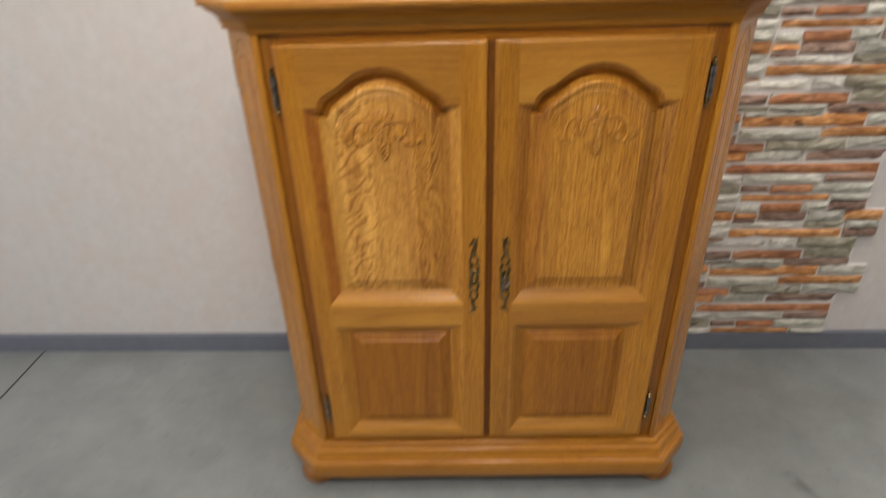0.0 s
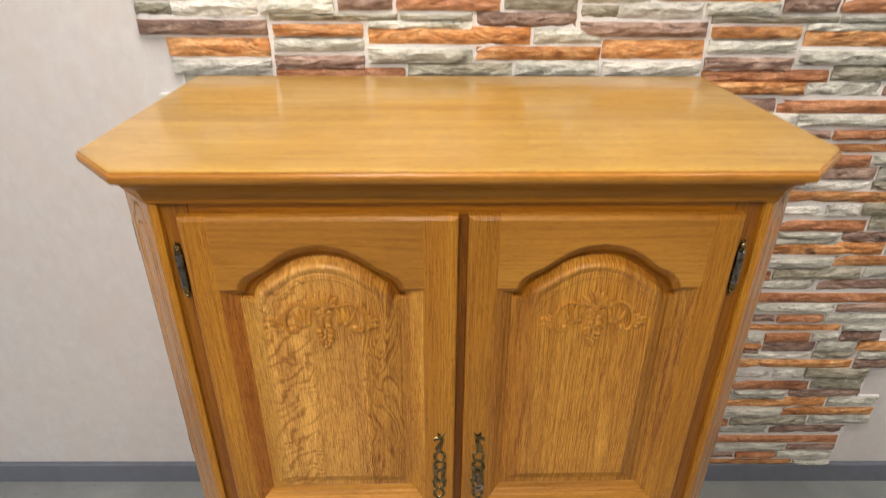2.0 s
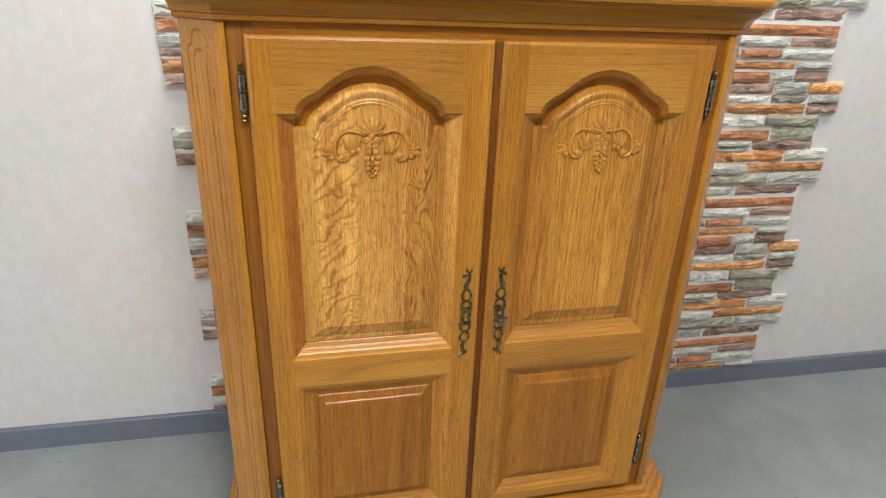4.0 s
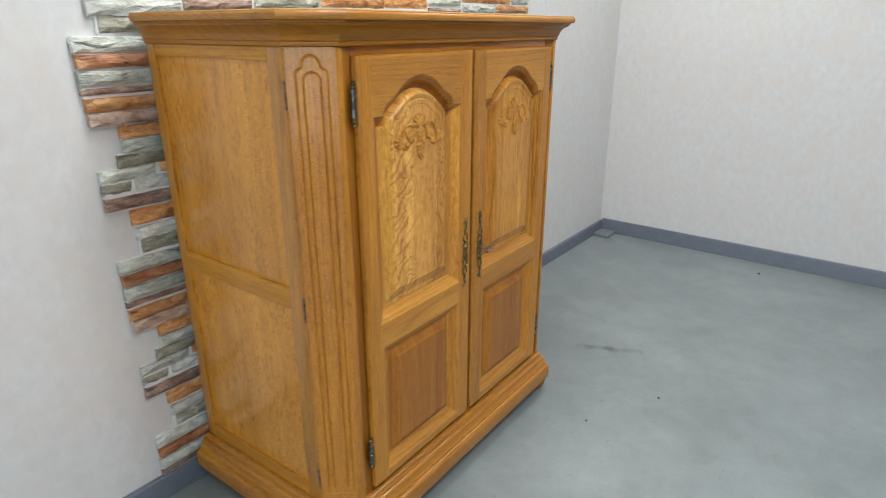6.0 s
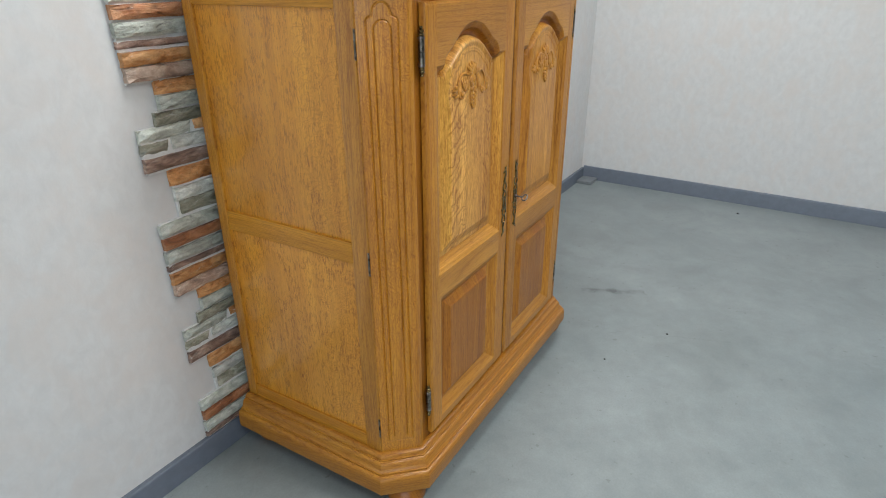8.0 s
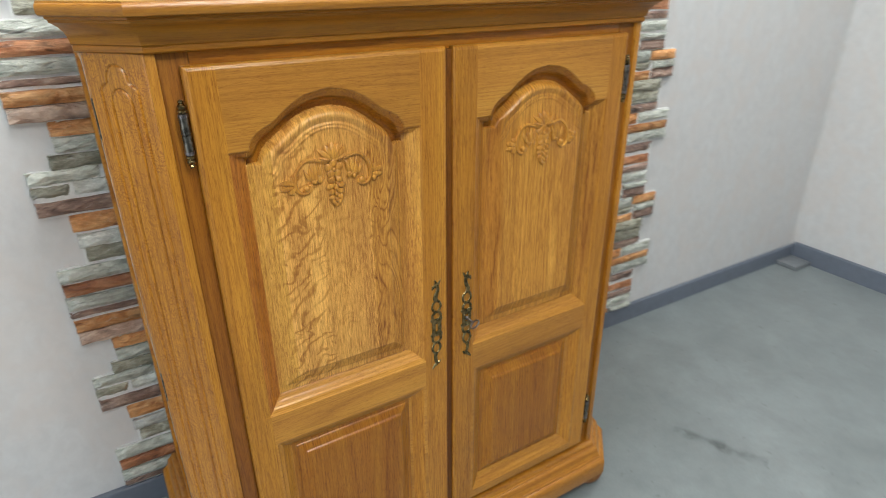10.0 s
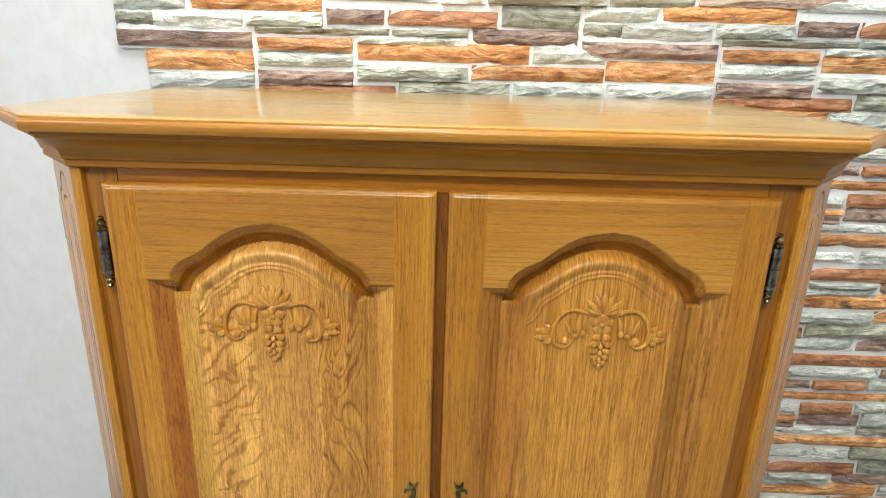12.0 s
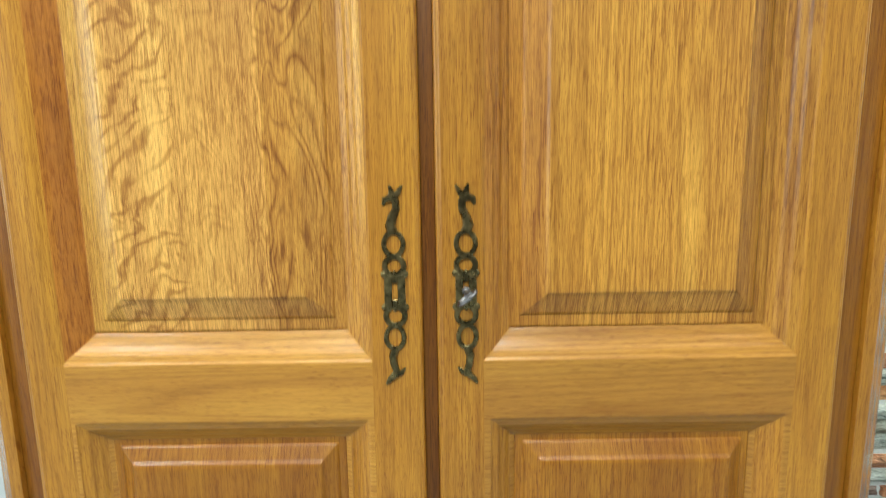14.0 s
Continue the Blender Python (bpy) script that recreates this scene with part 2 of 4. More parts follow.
def metal(name, low, high, rough):
    m = Nodes(name, rough, 1.0)
    n = m.noise(m.coords(), 120.0, 2.0)
    m.put("Base Color", m.ramp(n, [(0.35, low), (0.72, high)]))
    m.put("Roughness", m.ramp(m.noise(m.coords(), 90.0, 2.0), [(0.3, rough - 0.08), (0.7, rough + 0.12)]))
    m.bump(n, 0.15, 0.0004)
    return m.mat


BRONZE = metal("antique_bronze", (0.11, 0.082, 0.038), (0.34, 0.25, 0.11), 0.28)
PEWTER = metal("dark_pewter", (0.09, 0.082, 0.070), (0.30, 0.275, 0.235), 0.32)
KEY_METAL = metal("dull_steel", (0.16, 0.14, 0.14), (0.34, 0.31, 0.31), 0.40)


def wallpaper():
    m = Nodes("pale_textured_wallpaper", 0.75)
    v = m.coords()
    big = m.noise(m.mapped(v, (1, 1, 0.8)), 8.5, 5.0, 0.6, 0.7)
    mid = m.noise(m.mapped(v, (1, 1, 0.7)), 30.0, 4.0, 0.65, 0.4)
    fine = m.noise(v, 260.0, 3.0)
    col = m.ramp(mid, [(0.34, (0.625, 0.612, 0.602)), (0.64, (0.68, 0.670, 0.662))])
    col = m.mix(m.ramp(big, [(0.42, 0.0), (0.66, 0.55)]), col, (0.665, 0.605, 0.565))
    m.put("Base Color", col)
    m.bump(m.math("ADD", m.math("MULTIPLY", mid, 0.8), m.math("MULTIPLY", fine, 0.35)), 0.25, 0.002)
    return m.mat


def concrete():
    m = Nodes("grey_sealed_floor", 0.4)
    v = m.coords()
    big = m.noise(v, 1.3, 4.0, 0.6, 0.4)
    mid = m.noise(v, 7.5, 6.0, 0.72)
    fine = m.noise(v, 160.0, 3.0)
    spot = m.noise(v, 34.0, 2.0)
    col = m.ramp(big, [(0.3, (0.205, 0.226, 0.227)), (0.7, (0.272, 0.297, 0.296))])
    col = m.mix(0.85, col, m.ramp(mid, [(0.3, 0.83), (0.7, 1.12)]), "MULTIPLY")
    col = m.mix(0.5, col, m.ramp(fine, [(0.3, 0.88), (0.7, 1.08)]), "MULTIPLY")
    col = m.mix(m.ramp(spot, [(0.68, 0.0), (0.73, 0.5)]), col, (0.13, 0.135, 0.13))
    col = m.mix(m.ramp(m.noise(m.mapped(v, (1, 1, 1), (3, 1, 0)), 3.4, 5.0, 0.62, 0.6), [(0.50, 0.0), (0.68, 0.28)]), col, (0.150, 0.158, 0.155))
    # dark rubber scuff and a faint second one on the floor
    ax = m.axes(v)
    wob = m.math("MULTIPLY", m.math("SUBTRACT", m.noise(v, 13.0, 3.0), 0.5), 0.06)
    for x0, y0, x1, y1, wide, deep in ((0.905, 0.04, 0.985, -0.10, 0.030, 0.55), (0.955, -0.06, 1.035, -0.215, 0.026, 0.55), (0.62, -0.18, 0.80, -0.62, 0.005, 0.16), (1.55, -0.40, 1.72, -0.95, 0.006, 0.14)):
        lx, ly = x1 - x0, y1 - y0
        n = math.hypot(lx, ly)
        lx, ly = lx / n, ly / n
        dx, dy = m.math("SUBTRACT", ax[0], x0), m.math("SUBTRACT", ax[1], y0)
        s = m.math("ADD", m.math("MULTIPLY", dx, lx), m.math("MULTIPLY", dy, ly))
        c = m.math("ABSOLUTE", m.math("ADD", m.math("SUBTRACT", m.math("MULTIPLY", dx, -ly), m.math("MULTIPLY", dy, -lx)), wob))
        inside = m.math("MULTIPLY", m.math("GREATER_THAN", s, 0.0), m.math("LESS_THAN", s, n))
        line = m.math("SUBTRACT", 1.0, m.math("DIVIDE", c, wide), True)
        patchy = m.ramp(m.noise(v, 24.0, 3.0), [(0.36, 0.1), (0.6, 1.0)])
        fac = m.math("MULTIPLY", m.math("MULTIPLY", m.math("MULTIPLY", inside, line), patchy), deep)
        col = m.mix(fac, col, (0.05, 0.05, 0.05))
    m.put("Base Color", col)
    m.put("Roughness", m.ramp(mid, [(0.3, 0.35), (0.7, 0.45)]))
    m.bump(m.math("ADD", m.math("MULTIPLY", mid, 0.6), m.math("MULTIPLY", fine, 0.3)), 0.12, 0.002)
    return m.mat


def plain(name, colour, rough=0.5, scale=60.0, spread=0.1, bump=0.1):
    m = Nodes(name, rough)
    n = m.noise(m.coords(), scale, 4.0)
    lo = tuple(c * (1 - spread) for c in colour)
    hi = tuple(c * (1 + spread) for c in colour)
    m.put("Base Color", m.ramp(n, [(0.3, lo), (0.7, hi)]))
    m.bump(n, bump, 0.001)
    return m.mat


def stone(name, low, mid, high, streak):
    """Painted cast-stone strip: layered colour, dark clefts, split relief."""
    m = Nodes(name, 0.62)
    v = m.coords()
    rnd = m.random()
    off = m.node("ShaderNodeCombineXYZ", X=m.math("MULTIPLY", rnd, 9.0), Z=m.math("MULTIPLY", rnd, 5.0)).outputs[0]
    add = m.node("ShaderNodeVectorMath", Vector=v)
    add.operation = "ADD"
    m.set(add.inputs[1], off)
    p = add.outputs[0]
    lay = m.noise(m.mapped(p, (0.45, 1, 1.3)), 26.0, 6.0, 0.66, 1.0)
    cleft = m.noise(m.mapped(p, (0.40, 1, 1.2)), 19.0, 3.0, 0.55, 1.8)
    lump = m.noise(m.mapped(p, (0.7, 1, 1)), 60.0, 4.0, 0.65, 0.6)
    grain = m.noise(p, 260.0, 3.0, 0.7)
    col = m.ramp(lay, [(0.30, low), (0.46, mid), (0.64, high)])
    col = m.mix(m.ramp(cleft, [(0.27, 0.85), (0.36, 0.0)]), col, streak)
    col = m.mix(0.4, col, m.ramp(grain, [(0.3, 0.74), (0.7, 1.2)]), "MULTIPLY")
    col = m.mix(0.7, col, m.ramp(lump, [(0.32, 0.76), (0.62, 1.20)]), "MULTIPLY")
    col = m.mix(m.ramp(m.noise(m.mapped(p, (0.5, 1, 1.4), (4, 0, 2)), 48.0, 5.0, 0.7, 1.2), [(0.62, 0.0), (0.72, 0.55)]), col, (0.74, 0.72, 0.68))
    col = m.mix(1.0, col, m.ramp(rnd, [(0.0, 0.84), (1.0, 1.26)]), "MULTIPLY")
    m.put("Base Color", col)
    m.put("Roughness", 0.52)
    step = m.ramp(cleft, [(0.28, 0.0), (0.40, 0.55), (0.50, 0.62), (0.54, 0.9), (0.70, 1.0)])
    m.bump(m.math("ADD", m.math("ADD", m.math("MULTIPLY", lay, 0.8), step), m.math("ADD", m.math("MULTIPLY", lump, 0.7), m.math("MULTIPLY", grain, 0.10))), 0.72, 0.0078)
    return m.mat


STONES = {
    "o": stone("orange_stone", (0.19, 0.070, 0.022), (0.49, 0.205, 0.060), (0.72, 0.41, 0.18), (0.040, 0.018, 0.010)),
    "b": stone("rust_stone", (0.13, 0.050, 0.026), (0.35, 0.135, 0.052), (0.52, 0.26, 0.13), (0.035, 0.020, 0.014)),
    "d": stone("mauve_brown_stone", (0.085, 0.052, 0.040), (0.225, 0.140, 0.106), (0.42, 0.30, 0.235), (0.028, 0.021, 0.019)),
    "p": stone("pinkish_stone", (0.17, 0.115, 0.09), (0.37, 0.245, 0.180), (0.54, 0.41, 0.32), (0.06, 0.04, 0.033)),
    "g": stone("grey_green_stone", (0.24, 0.243, 0.203), (0.45, 0.46, 0.40), (0.64, 0.65, 0.585), (0.080, 0.080, 0.071)),
    "w": stone("pale_grey_stone", (0.35, 0.345, 0.305), (0.57, 0.57, 0.515), (0.73, 0.73, 0.675), (0.13, 0.127, 0.115)),
    "t": stone("olive_grey_stone", (0.105, 0.096, 0.064), (0.25, 0.237, 0.175), (0.43, 0.415, 0.34), (0.045, 0.040, 0.030)),
}
GROUT = plain("white_plaster_joint", (0.74, 0.73, 0.71), 0.85, 120.0, 0.08, 0.4)
WALL = wallpaper()
FLOOR = concrete()
SKIRT = plain("slate_grey_plastic", (0.135, 0.153, 0.190), 0.45, 30.0, 0.08, 0.05)
# unseen ceiling, set well below white to cut the bounced light
CEILING = plain("low_bounce_ceiling_grey", (0.46, 0.455, 0.45), 0.85, 14.0, 0.03, 0.1)
PVC = plain("white_window_plastic", (0.72, 0.76, 0.80), 0.3, 20.0, 0.03, 0.02)
BLACK = plain("black_plastic", (0.02, 0.02, 0.022), 0.4)
JOINT = plain("dark_floor_joint", (0.06, 0.06, 0.06), 0.8)
CAP = plain("grey_cap_plastic", (0.20, 0.21, 0.22), 0.5)
CAP_DARK = plain("dark_grey_plastic", (0.055, 0.055, 0.065), 0.5)
# the blue reflections of the panes are put into the slats' colour
SLAT = plain("slat_reflected_blue", (0.035, 0.105, 0.200), 0.35, 9.0, 0.6)


def glass_material():
    m = Nodes("window_glass", 0.02)
    m.put("Base Color", (0.95, 0.98, 1.0))
    m.put("Transmission Weight", 1.0)
    m.put("IOR", 1.22)
    return m.mat


GLASS = glass_material()

# ---------------------------------------------------------------- building helpers


def finish(name, bm, material, smooth=True):
    bm.normal_update()
    me = bpy.data.meshes.new(name)
    bm.to_mesh(me)
    bm.free()
    me.materials.append(material)
    if smooth:
        me.shade_smooth()
        me.set_sharp_from_angle(angle=radians(35))
    return me


def thing(name, bm, material, label, category, kind="", smooth=True, group=""):
    return tagged(new(name, finish(name, bm, material, smooth)), label, category, group, kind)


def part(name, bm, material, parent, label="", smooth=True):
    ob = new(name, finish(name, bm, material, smooth))
    ob.parent = parent
    return tagged(ob, label)


def box(bm, lo, hi, bevel=0.0, segments=2):
    got = bmesh.ops.create_cube(bm, size=1.0)
    c = [(a + b) / 2 for a, b in zip(lo, hi)]
    s = [b - a for a, b in zip(lo, hi)]
    for v in got["verts"]:
        v.co = Vector([c[i] + v.co[i] * s[i] for i in range(3)])
    if bevel:
        edges = list({e for v in got["verts"] for e in v.link_edges})
        bmesh.ops.bevel(bm, geom=edges, offset=bevel, segments=segments, affect="EDGES", profile=0.6)
    return bm


def boxed(lo, hi, bevel=0.0, segments=2):
    return box(bmesh.new(), lo, hi, bevel, segments)


def lathe(bm, profile, centre, around=16, axis="z"):
    """A turned form; profile: (radius, height)."""
    rings = []
    for r, h in profile:
        ring = []
        for i in range(around):
            a = 2 * math.pi * i / around
            p = (r * math.cos(a), r * math.sin(a), h)
            p = p if axis == "z" else (p[0], h, p[1]) if axis == "y" else (h, p[0], p[1])
            ring.append(bm.verts.new(Vector(centre) + Vector(p)))
        rings.append(ring)
    for a, b in zip(rings, rings[1:]):
        for i in range(around):
            j = (i + 1) % around
            bm.faces.new((a[i], a[j], b[j], b[i]))
    bm.faces.new(rings[0][::-1])
    bm.faces.new(rings[-1])
    bmesh.ops.recalc_face_normals(bm, faces=bm.faces)
    return bm


def loft(rings, cap_low=True, cap_high=True):
    """A closed form through rings of points of equal count."""
    bm = bmesh.new()
    vs = [[bm.verts.new(p) for p in ring] for ring in rings]
    n = len(vs[0])
    for a, b in zip(vs, vs[1:]):
        for i in range(n):
            j = (i + 1) % n
            bm.faces.new((a[i], a[j], b[j], b[i]))
    if cap_low:
        bm.faces.new(vs[0][::-1])
    if cap_high:
        bm.faces.new(vs[-1])
    bmesh.ops.recalc_face_normals(bm, faces=bm.faces)
    return bm


def tube(bm, pts, radii, flat=1.0, around=8, closed=False, face=Vector((0, -1, 0))):
    """A round or flattened rod along points; flat: its thickness along face, as a share of its width."""
    pts = [Vector(p) for p in pts]
    n = len(pts)
    radii = list(radii) if isinstance(radii, (list, tuple)) else [radii] * n
    rings = []
    for i, p in enumerate(pts):
        a = pts[(i - 1) % n] if closed or i else p
        b = pts[(i + 1) % n] if closed or i < n - 1 else p
        d = (b - a).normalized()
        side = d.cross(face).normalized()
        ring = [bm.verts.new(p + side * radii[i] * math.cos(t) + face * radii[i] * flat * math.sin(t)) for t in (2 * math.pi * k / around for k in range(around))]
        rings.append(ring)
    pairs = list(zip(rings, rings[1:])) + ([(rings[-1], rings[0])] if closed else [])
    for a, b in pairs:
        for k in range(around):
            j = (k + 1) % around
            bm.faces.new((a[k], a[j], b[j], b[k]))
    if not closed:
        bm.faces.new(rings[0][::-1])
        bm.faces.new(rings[-1])
    bmesh.ops.recalc_face_normals(bm, faces=bm.faces)
    return bm


# ---------------------------------------------------------------- the room
WX, WY, HIGH, BACK, LEFT = 2.535, 0.641, 2.9, -5.2, -4.2     # right wall, rear wall, ceiling, far wall, left wall


def structure(name, bm, material, label, category, smooth=False):
    ob = thing(name, bm, material, label, category, "structure", smooth)
    ob.matrix_world = ROOM
    return ob


structure("floor", boxed((LEFT - 0.2, BACK - 0.2, -0.12), (WX + 0.2, WY + 0.2, 0.0)), FLOOR, "grey sealed concrete floor with faint stains and scuffs", "floor")
structure("ceiling", boxed((LEFT - 0.2, BACK - 0.2, HIGH), (WX + 0.2, WY + 0.2, HIGH + 0.15)), CEILING, "unseen ceiling, greyed to cut bounced light", "ceiling")
structure("wall_north", boxed((LEFT, WY, 0.0), (WX, WY + 0.2, HIGH)), WALL, "pale cream wall with mottled pinkish wallpaper", "wall")
# unseen back wall; its dark paint is made up to lower the fill light
structure("wall_south", boxed((LEFT, BACK - 0.2, 0.0), (WX, BACK, HIGH)), plain("low_bounce_brown_grey", (0.22, 0.20, 0.18), 0.7, 8.0), "unseen back wall, kept dark to cut bounced light", "wall")

# right wall with a window opening
WIN_Y0, WIN_Y1, WIN_Z0, WIN_Z1 = -2.22, -1.000, 0.820, 2.05
bm = bmesh.new()
box(bm, (WX, WIN_Y1, 0.0), (WX + 0.2, WY + 0.2, HIGH))
box(bm, (WX, BACK - 0.2, 0.0), (WX + 0.2, WIN_Y0, HIGH))
box(bm, (WX, WIN_Y0, 0.0), (WX + 0.2, WIN_Y1, WIN_Z0))
box(bm, (WX, WIN_Y0, WIN_Z1), (WX + 0.2, WIN_Y1, HIGH))
structure("wall_east", bm, WALL, "pale cream papered wall with a white window", "wall")

# left wall with the wide shop window; unseen, kept dark to cut bounced light
bm = bmesh.new()
box(bm, (LEFT - 0.2, -0.35, 0.0), (LEFT, WY + 0.2, HIGH))
box(bm, (LEFT - 0.2, BACK - 0.2, 0.0), (LEFT, -4.05, HIGH))
box(bm, (LEFT - 0.2, -4.05, 0.0), (LEFT, -0.35, 0.20))
box(bm, (LEFT - 0.2, -4.05, 2.5), (LEFT, -0.35, HIGH))
structure("wall_west", bm, plain("low_bounce_warm_grey", (0.30, 0.28, 0.26), 0.7, 8.0), "unseen wall with a wide shop window, kept dark to cut bounced light", "wall")


def skirting(name, a, b, inward, high):
    """A grey skirting board from a to b with a rounded top."""
    a, b, inward = Vector(a), Vector(b), Vector(inward)
    prof = [(0.0, 0.0), (0.019, 0.0), (0.019, 0.005), (0.017, 0.012), (0.017, high - 0.006), (0.0155, high - 0.002), (0.013, high), (0.0, high)]
    rings = [[p + inward * d + Vector((0, 0, z)) for d, z in prof] for p in (a, b)]
    structure(name, loft(rings), SKIRT, "slate grey plastic skirting board along the wall", "baseboard", True)


skirting("baseboard", (LEFT, WY, 0), (WX, WY, 0), (0, -1, 0), 0.076)
skirting("baseboard", (WX, WY - 0.019, 0), (WX, BACK, 0), (-1, 0, 0), 0.092)

structure("floor_joint", boxed((-1.772, BACK, 0.0), (-1.765, WY - 0.019, 0.0012)), JOINT, "thin dark expansion joint across the floor", "trim")

# window in the right wall
window = new("window_1")
tagged(window, "white plastic window with a black latch and dark glass", "window", kind="structure")
window.matrix_world = ROOM
f0 = WX - 0.012
bm = bmesh.new()
for lo, hi in (((f0, WIN_Y0, WIN_Z0), (WX + 0.06, WIN_Y0 + 0.06, WIN_Z1)), ((f0, WIN_Y1 - 0.06, WIN_Z0), (WX + 0.06, WIN_Y1, WIN_Z1)),
               ((f0, WIN_Y0 + 0.06, WIN_Z0), (WX + 0.06, WIN_Y1 - 0.06, WIN_Z0 + 0.05)), ((f0, WIN_Y0 + 0.06, WIN_Z1 - 0.06), (WX + 0.06, WIN_Y1 - 0.06, WIN_Z1))):
    box(bm, lo, hi, 0.006)
part("window_frame", bm, PVC, window, "white plastic frame")
part("pane", boxed((WX + 0.025, WIN_Y0 + 0.05, WIN_Z0 + 0.04), (WX + 0.031, WIN_Y1 - 0.05, WIN_Z1 - 0.05)), GLASS, window).visible_shadow = False
part("window_sill", boxed((WX - 0.018, WIN_Y0 - 0.03, WIN_Z0 - 0.028), (WX + 0.004, WIN_Y1 + 0.006, WIN_Z0 - 0.003), 0.004), PVC, window, "narrow white sill")
bm = boxed((f0 - 0.014, -1.024, 0.985), (f0 + 0.002, -1.005, 1.15), 0.004)
latch = part("latch", bm, BLACK, window, "black window latch")
bm = bmesh.new()
tube(bm, [(f0 - 0.012, -1.015, 0.990), (f0 - 0.022, -1.016, 0.940), (f0 - 0.02, -1.036, 0.925), (f0 - 0.008, -1.058, 0.955)], 0.003, face=Vector((-1, 0, 0)))
part("wire_loop", bm, KEY_METAL, latch, "thin steel restrictor wire")

shutter = new("roller_shutter")
tagged(shutter, "dark slatted shutter outside the window", "shutter")
shutter.matrix_world = ROOM
for i in range(16):
    z = WIN_Z0 - 0.1 + i * 0.088
    part("slat", boxed((WX + 0.30, WIN_Y0 - 0.3, z), (WX + 0.33, WIN_Y1 + 0.15, z + 0.083), 0.006), SLAT, shutter)
for y in (WIN_Y0 - 0.31, WIN_Y1 + 0.15):
    part("guide_rail", boxed((WX + 0.27, y, 0.0), (WX + 0.35, y + 0.05, 2.3), 0.004), SLAT, shutter)

# the small grey plate in the corner of the floor
corner_cap = thing("floor_plate", boxed((WX - 0.15, WY - 0.125, 0.0), (WX - 0.020, WY - 0.020, 0.022), 0.005), CAP, "small grey plastic plate on the floor in the corner", "plate")
corner_cap.matrix_world = ROOM

# the dark box high up in the corner of the walls
rings = [[(WX, WY - w, z), (WX, WY - 0.002, z), (WX - d, WY - 0.002, z), (WX - d, WY - w, z)] for z, w, d in ((1.563, 0.018, 0.012), (1.572, 0.045, 0.026), (1.580, 0.058, 0.030), (1.690, 0.058, 0.030), (1.694, 0.054, 0.026))]
wall_box = thing("wall_box", loft([[Vector(p) for p in q] for q in rings]), CAP_DARK, "small dark grey plastic box in the wall corner", "wall box", smooth=False)
wall_box.matrix_world = ROOM


def crumb(x, y, r, seed):
    """A dark crumb of dirt: a small uneven pebble."""
    bm = bmesh.new()
    bmesh.ops.create_icosphere(bm, subdivisions=2, radius=1.0)
    for v in bm.verts:
        k = 1 + 0.35 * noise.noise(v.co * 1.7 + Vector((seed, 0, 0)))
        v.co = Vector((v.co.x * r * k, v.co.y * r * 0.75 * k, max(-0.55, v.co.z) * r * 0.5 + r * 0.275))
    ob = thing("crumb", bm, BLACK, "small black crumb of dirt on the floor", "dirt", group="crumbs on the floor")
    ob.location = (x, y, 0.0)


for spot in ((2.320, -0.472, 0.009, 1), (0.719, -0.4025, 0.006, 2), (0.419, -0.235, 0.005, 3)):
    crumb(*spot)

# ---------------------------------------------------------------- the cabinet
cabinet = new("cabinet")
tagged(cabinet, "honey oak two-door cabinet with arched carved panels", "cabinet")

FRONT, SIDE_Y, BODY_X, CHAM_X, REAR = 0.016, 0.092, 0.553, 0.478, 0.600
BODY = [(-BODY_X, REAR), (-BODY_X, SIDE_Y), (-CHAM_X, FRONT), (CHAM_X, FRONT), (BODY_X, SIDE_Y), (BODY_X, REAR)]
TOP = [(-0.592, 0.585), (-0.592, 0.055), (-0.500, -0.042), (0.500, -0.042), (0.592, 0.055), (0.592, 0.585)]
PLINTH = [(-0.598, 0.612), (-0.598, 0.068), (-0.508, -0.031), (0.508, -0.031), (0.598, 0.068), (0.598, 0.612)]


def outline(base, wide, t, z):
    return [(a[0] + (b[0] - a[0]) * t, a[1] + (b[1] - a[1]) * t, z) for a, b in zip(base, wide)]


TOP_Z = 1.3815
part("top_edging", loft([outline(BODY, TOP, t, z) for t, z in ((0.70, 1.3605), (0.90, 1.3608), (0.965, 1.3625), (0.995, 1.3660), (1.0, 1.3705), (0.985, 1.3745), (0.955, 1.3765), (0.935, 1.3770), (0.925, 1.3790), (0.90, 1.3792))]), OAK_EDGE, cabinet, "rounded solid oak edging round the top")
part("top_board", loft([outline(BODY, TOP, t, z) for t, z in ((0.915, 1.3775), (0.915, 1.3797), (0.88, 1.3808), (0.80, 1.3813), (0.70, TOP_Z))]), OAK_TOP, cabinet, "polished oak top board, sheen mixed into its pale colour")
part("cornice", loft([outline(BODY, TOP, t, z) for t, z in ((-0.3, 1.3115), (0.10, 1.3115), (0.17, 1.3140), (0.18, 1.3180), (0.16, 1.3215), (0.22, 1.3235), (0.23, 1.3265), (0.27, 1.3330), (0.34, 1.3395), (0.46, 1.3455), (0.60, 1.3500), (0.70, 1.3525), (0.72, 1.3560), (0.80, 1.3575), (0.80, 1.3603), (-0.3, 1.3603))]), OAK_CORNICE, cabinet, "oak cornice with a hollow moulding")
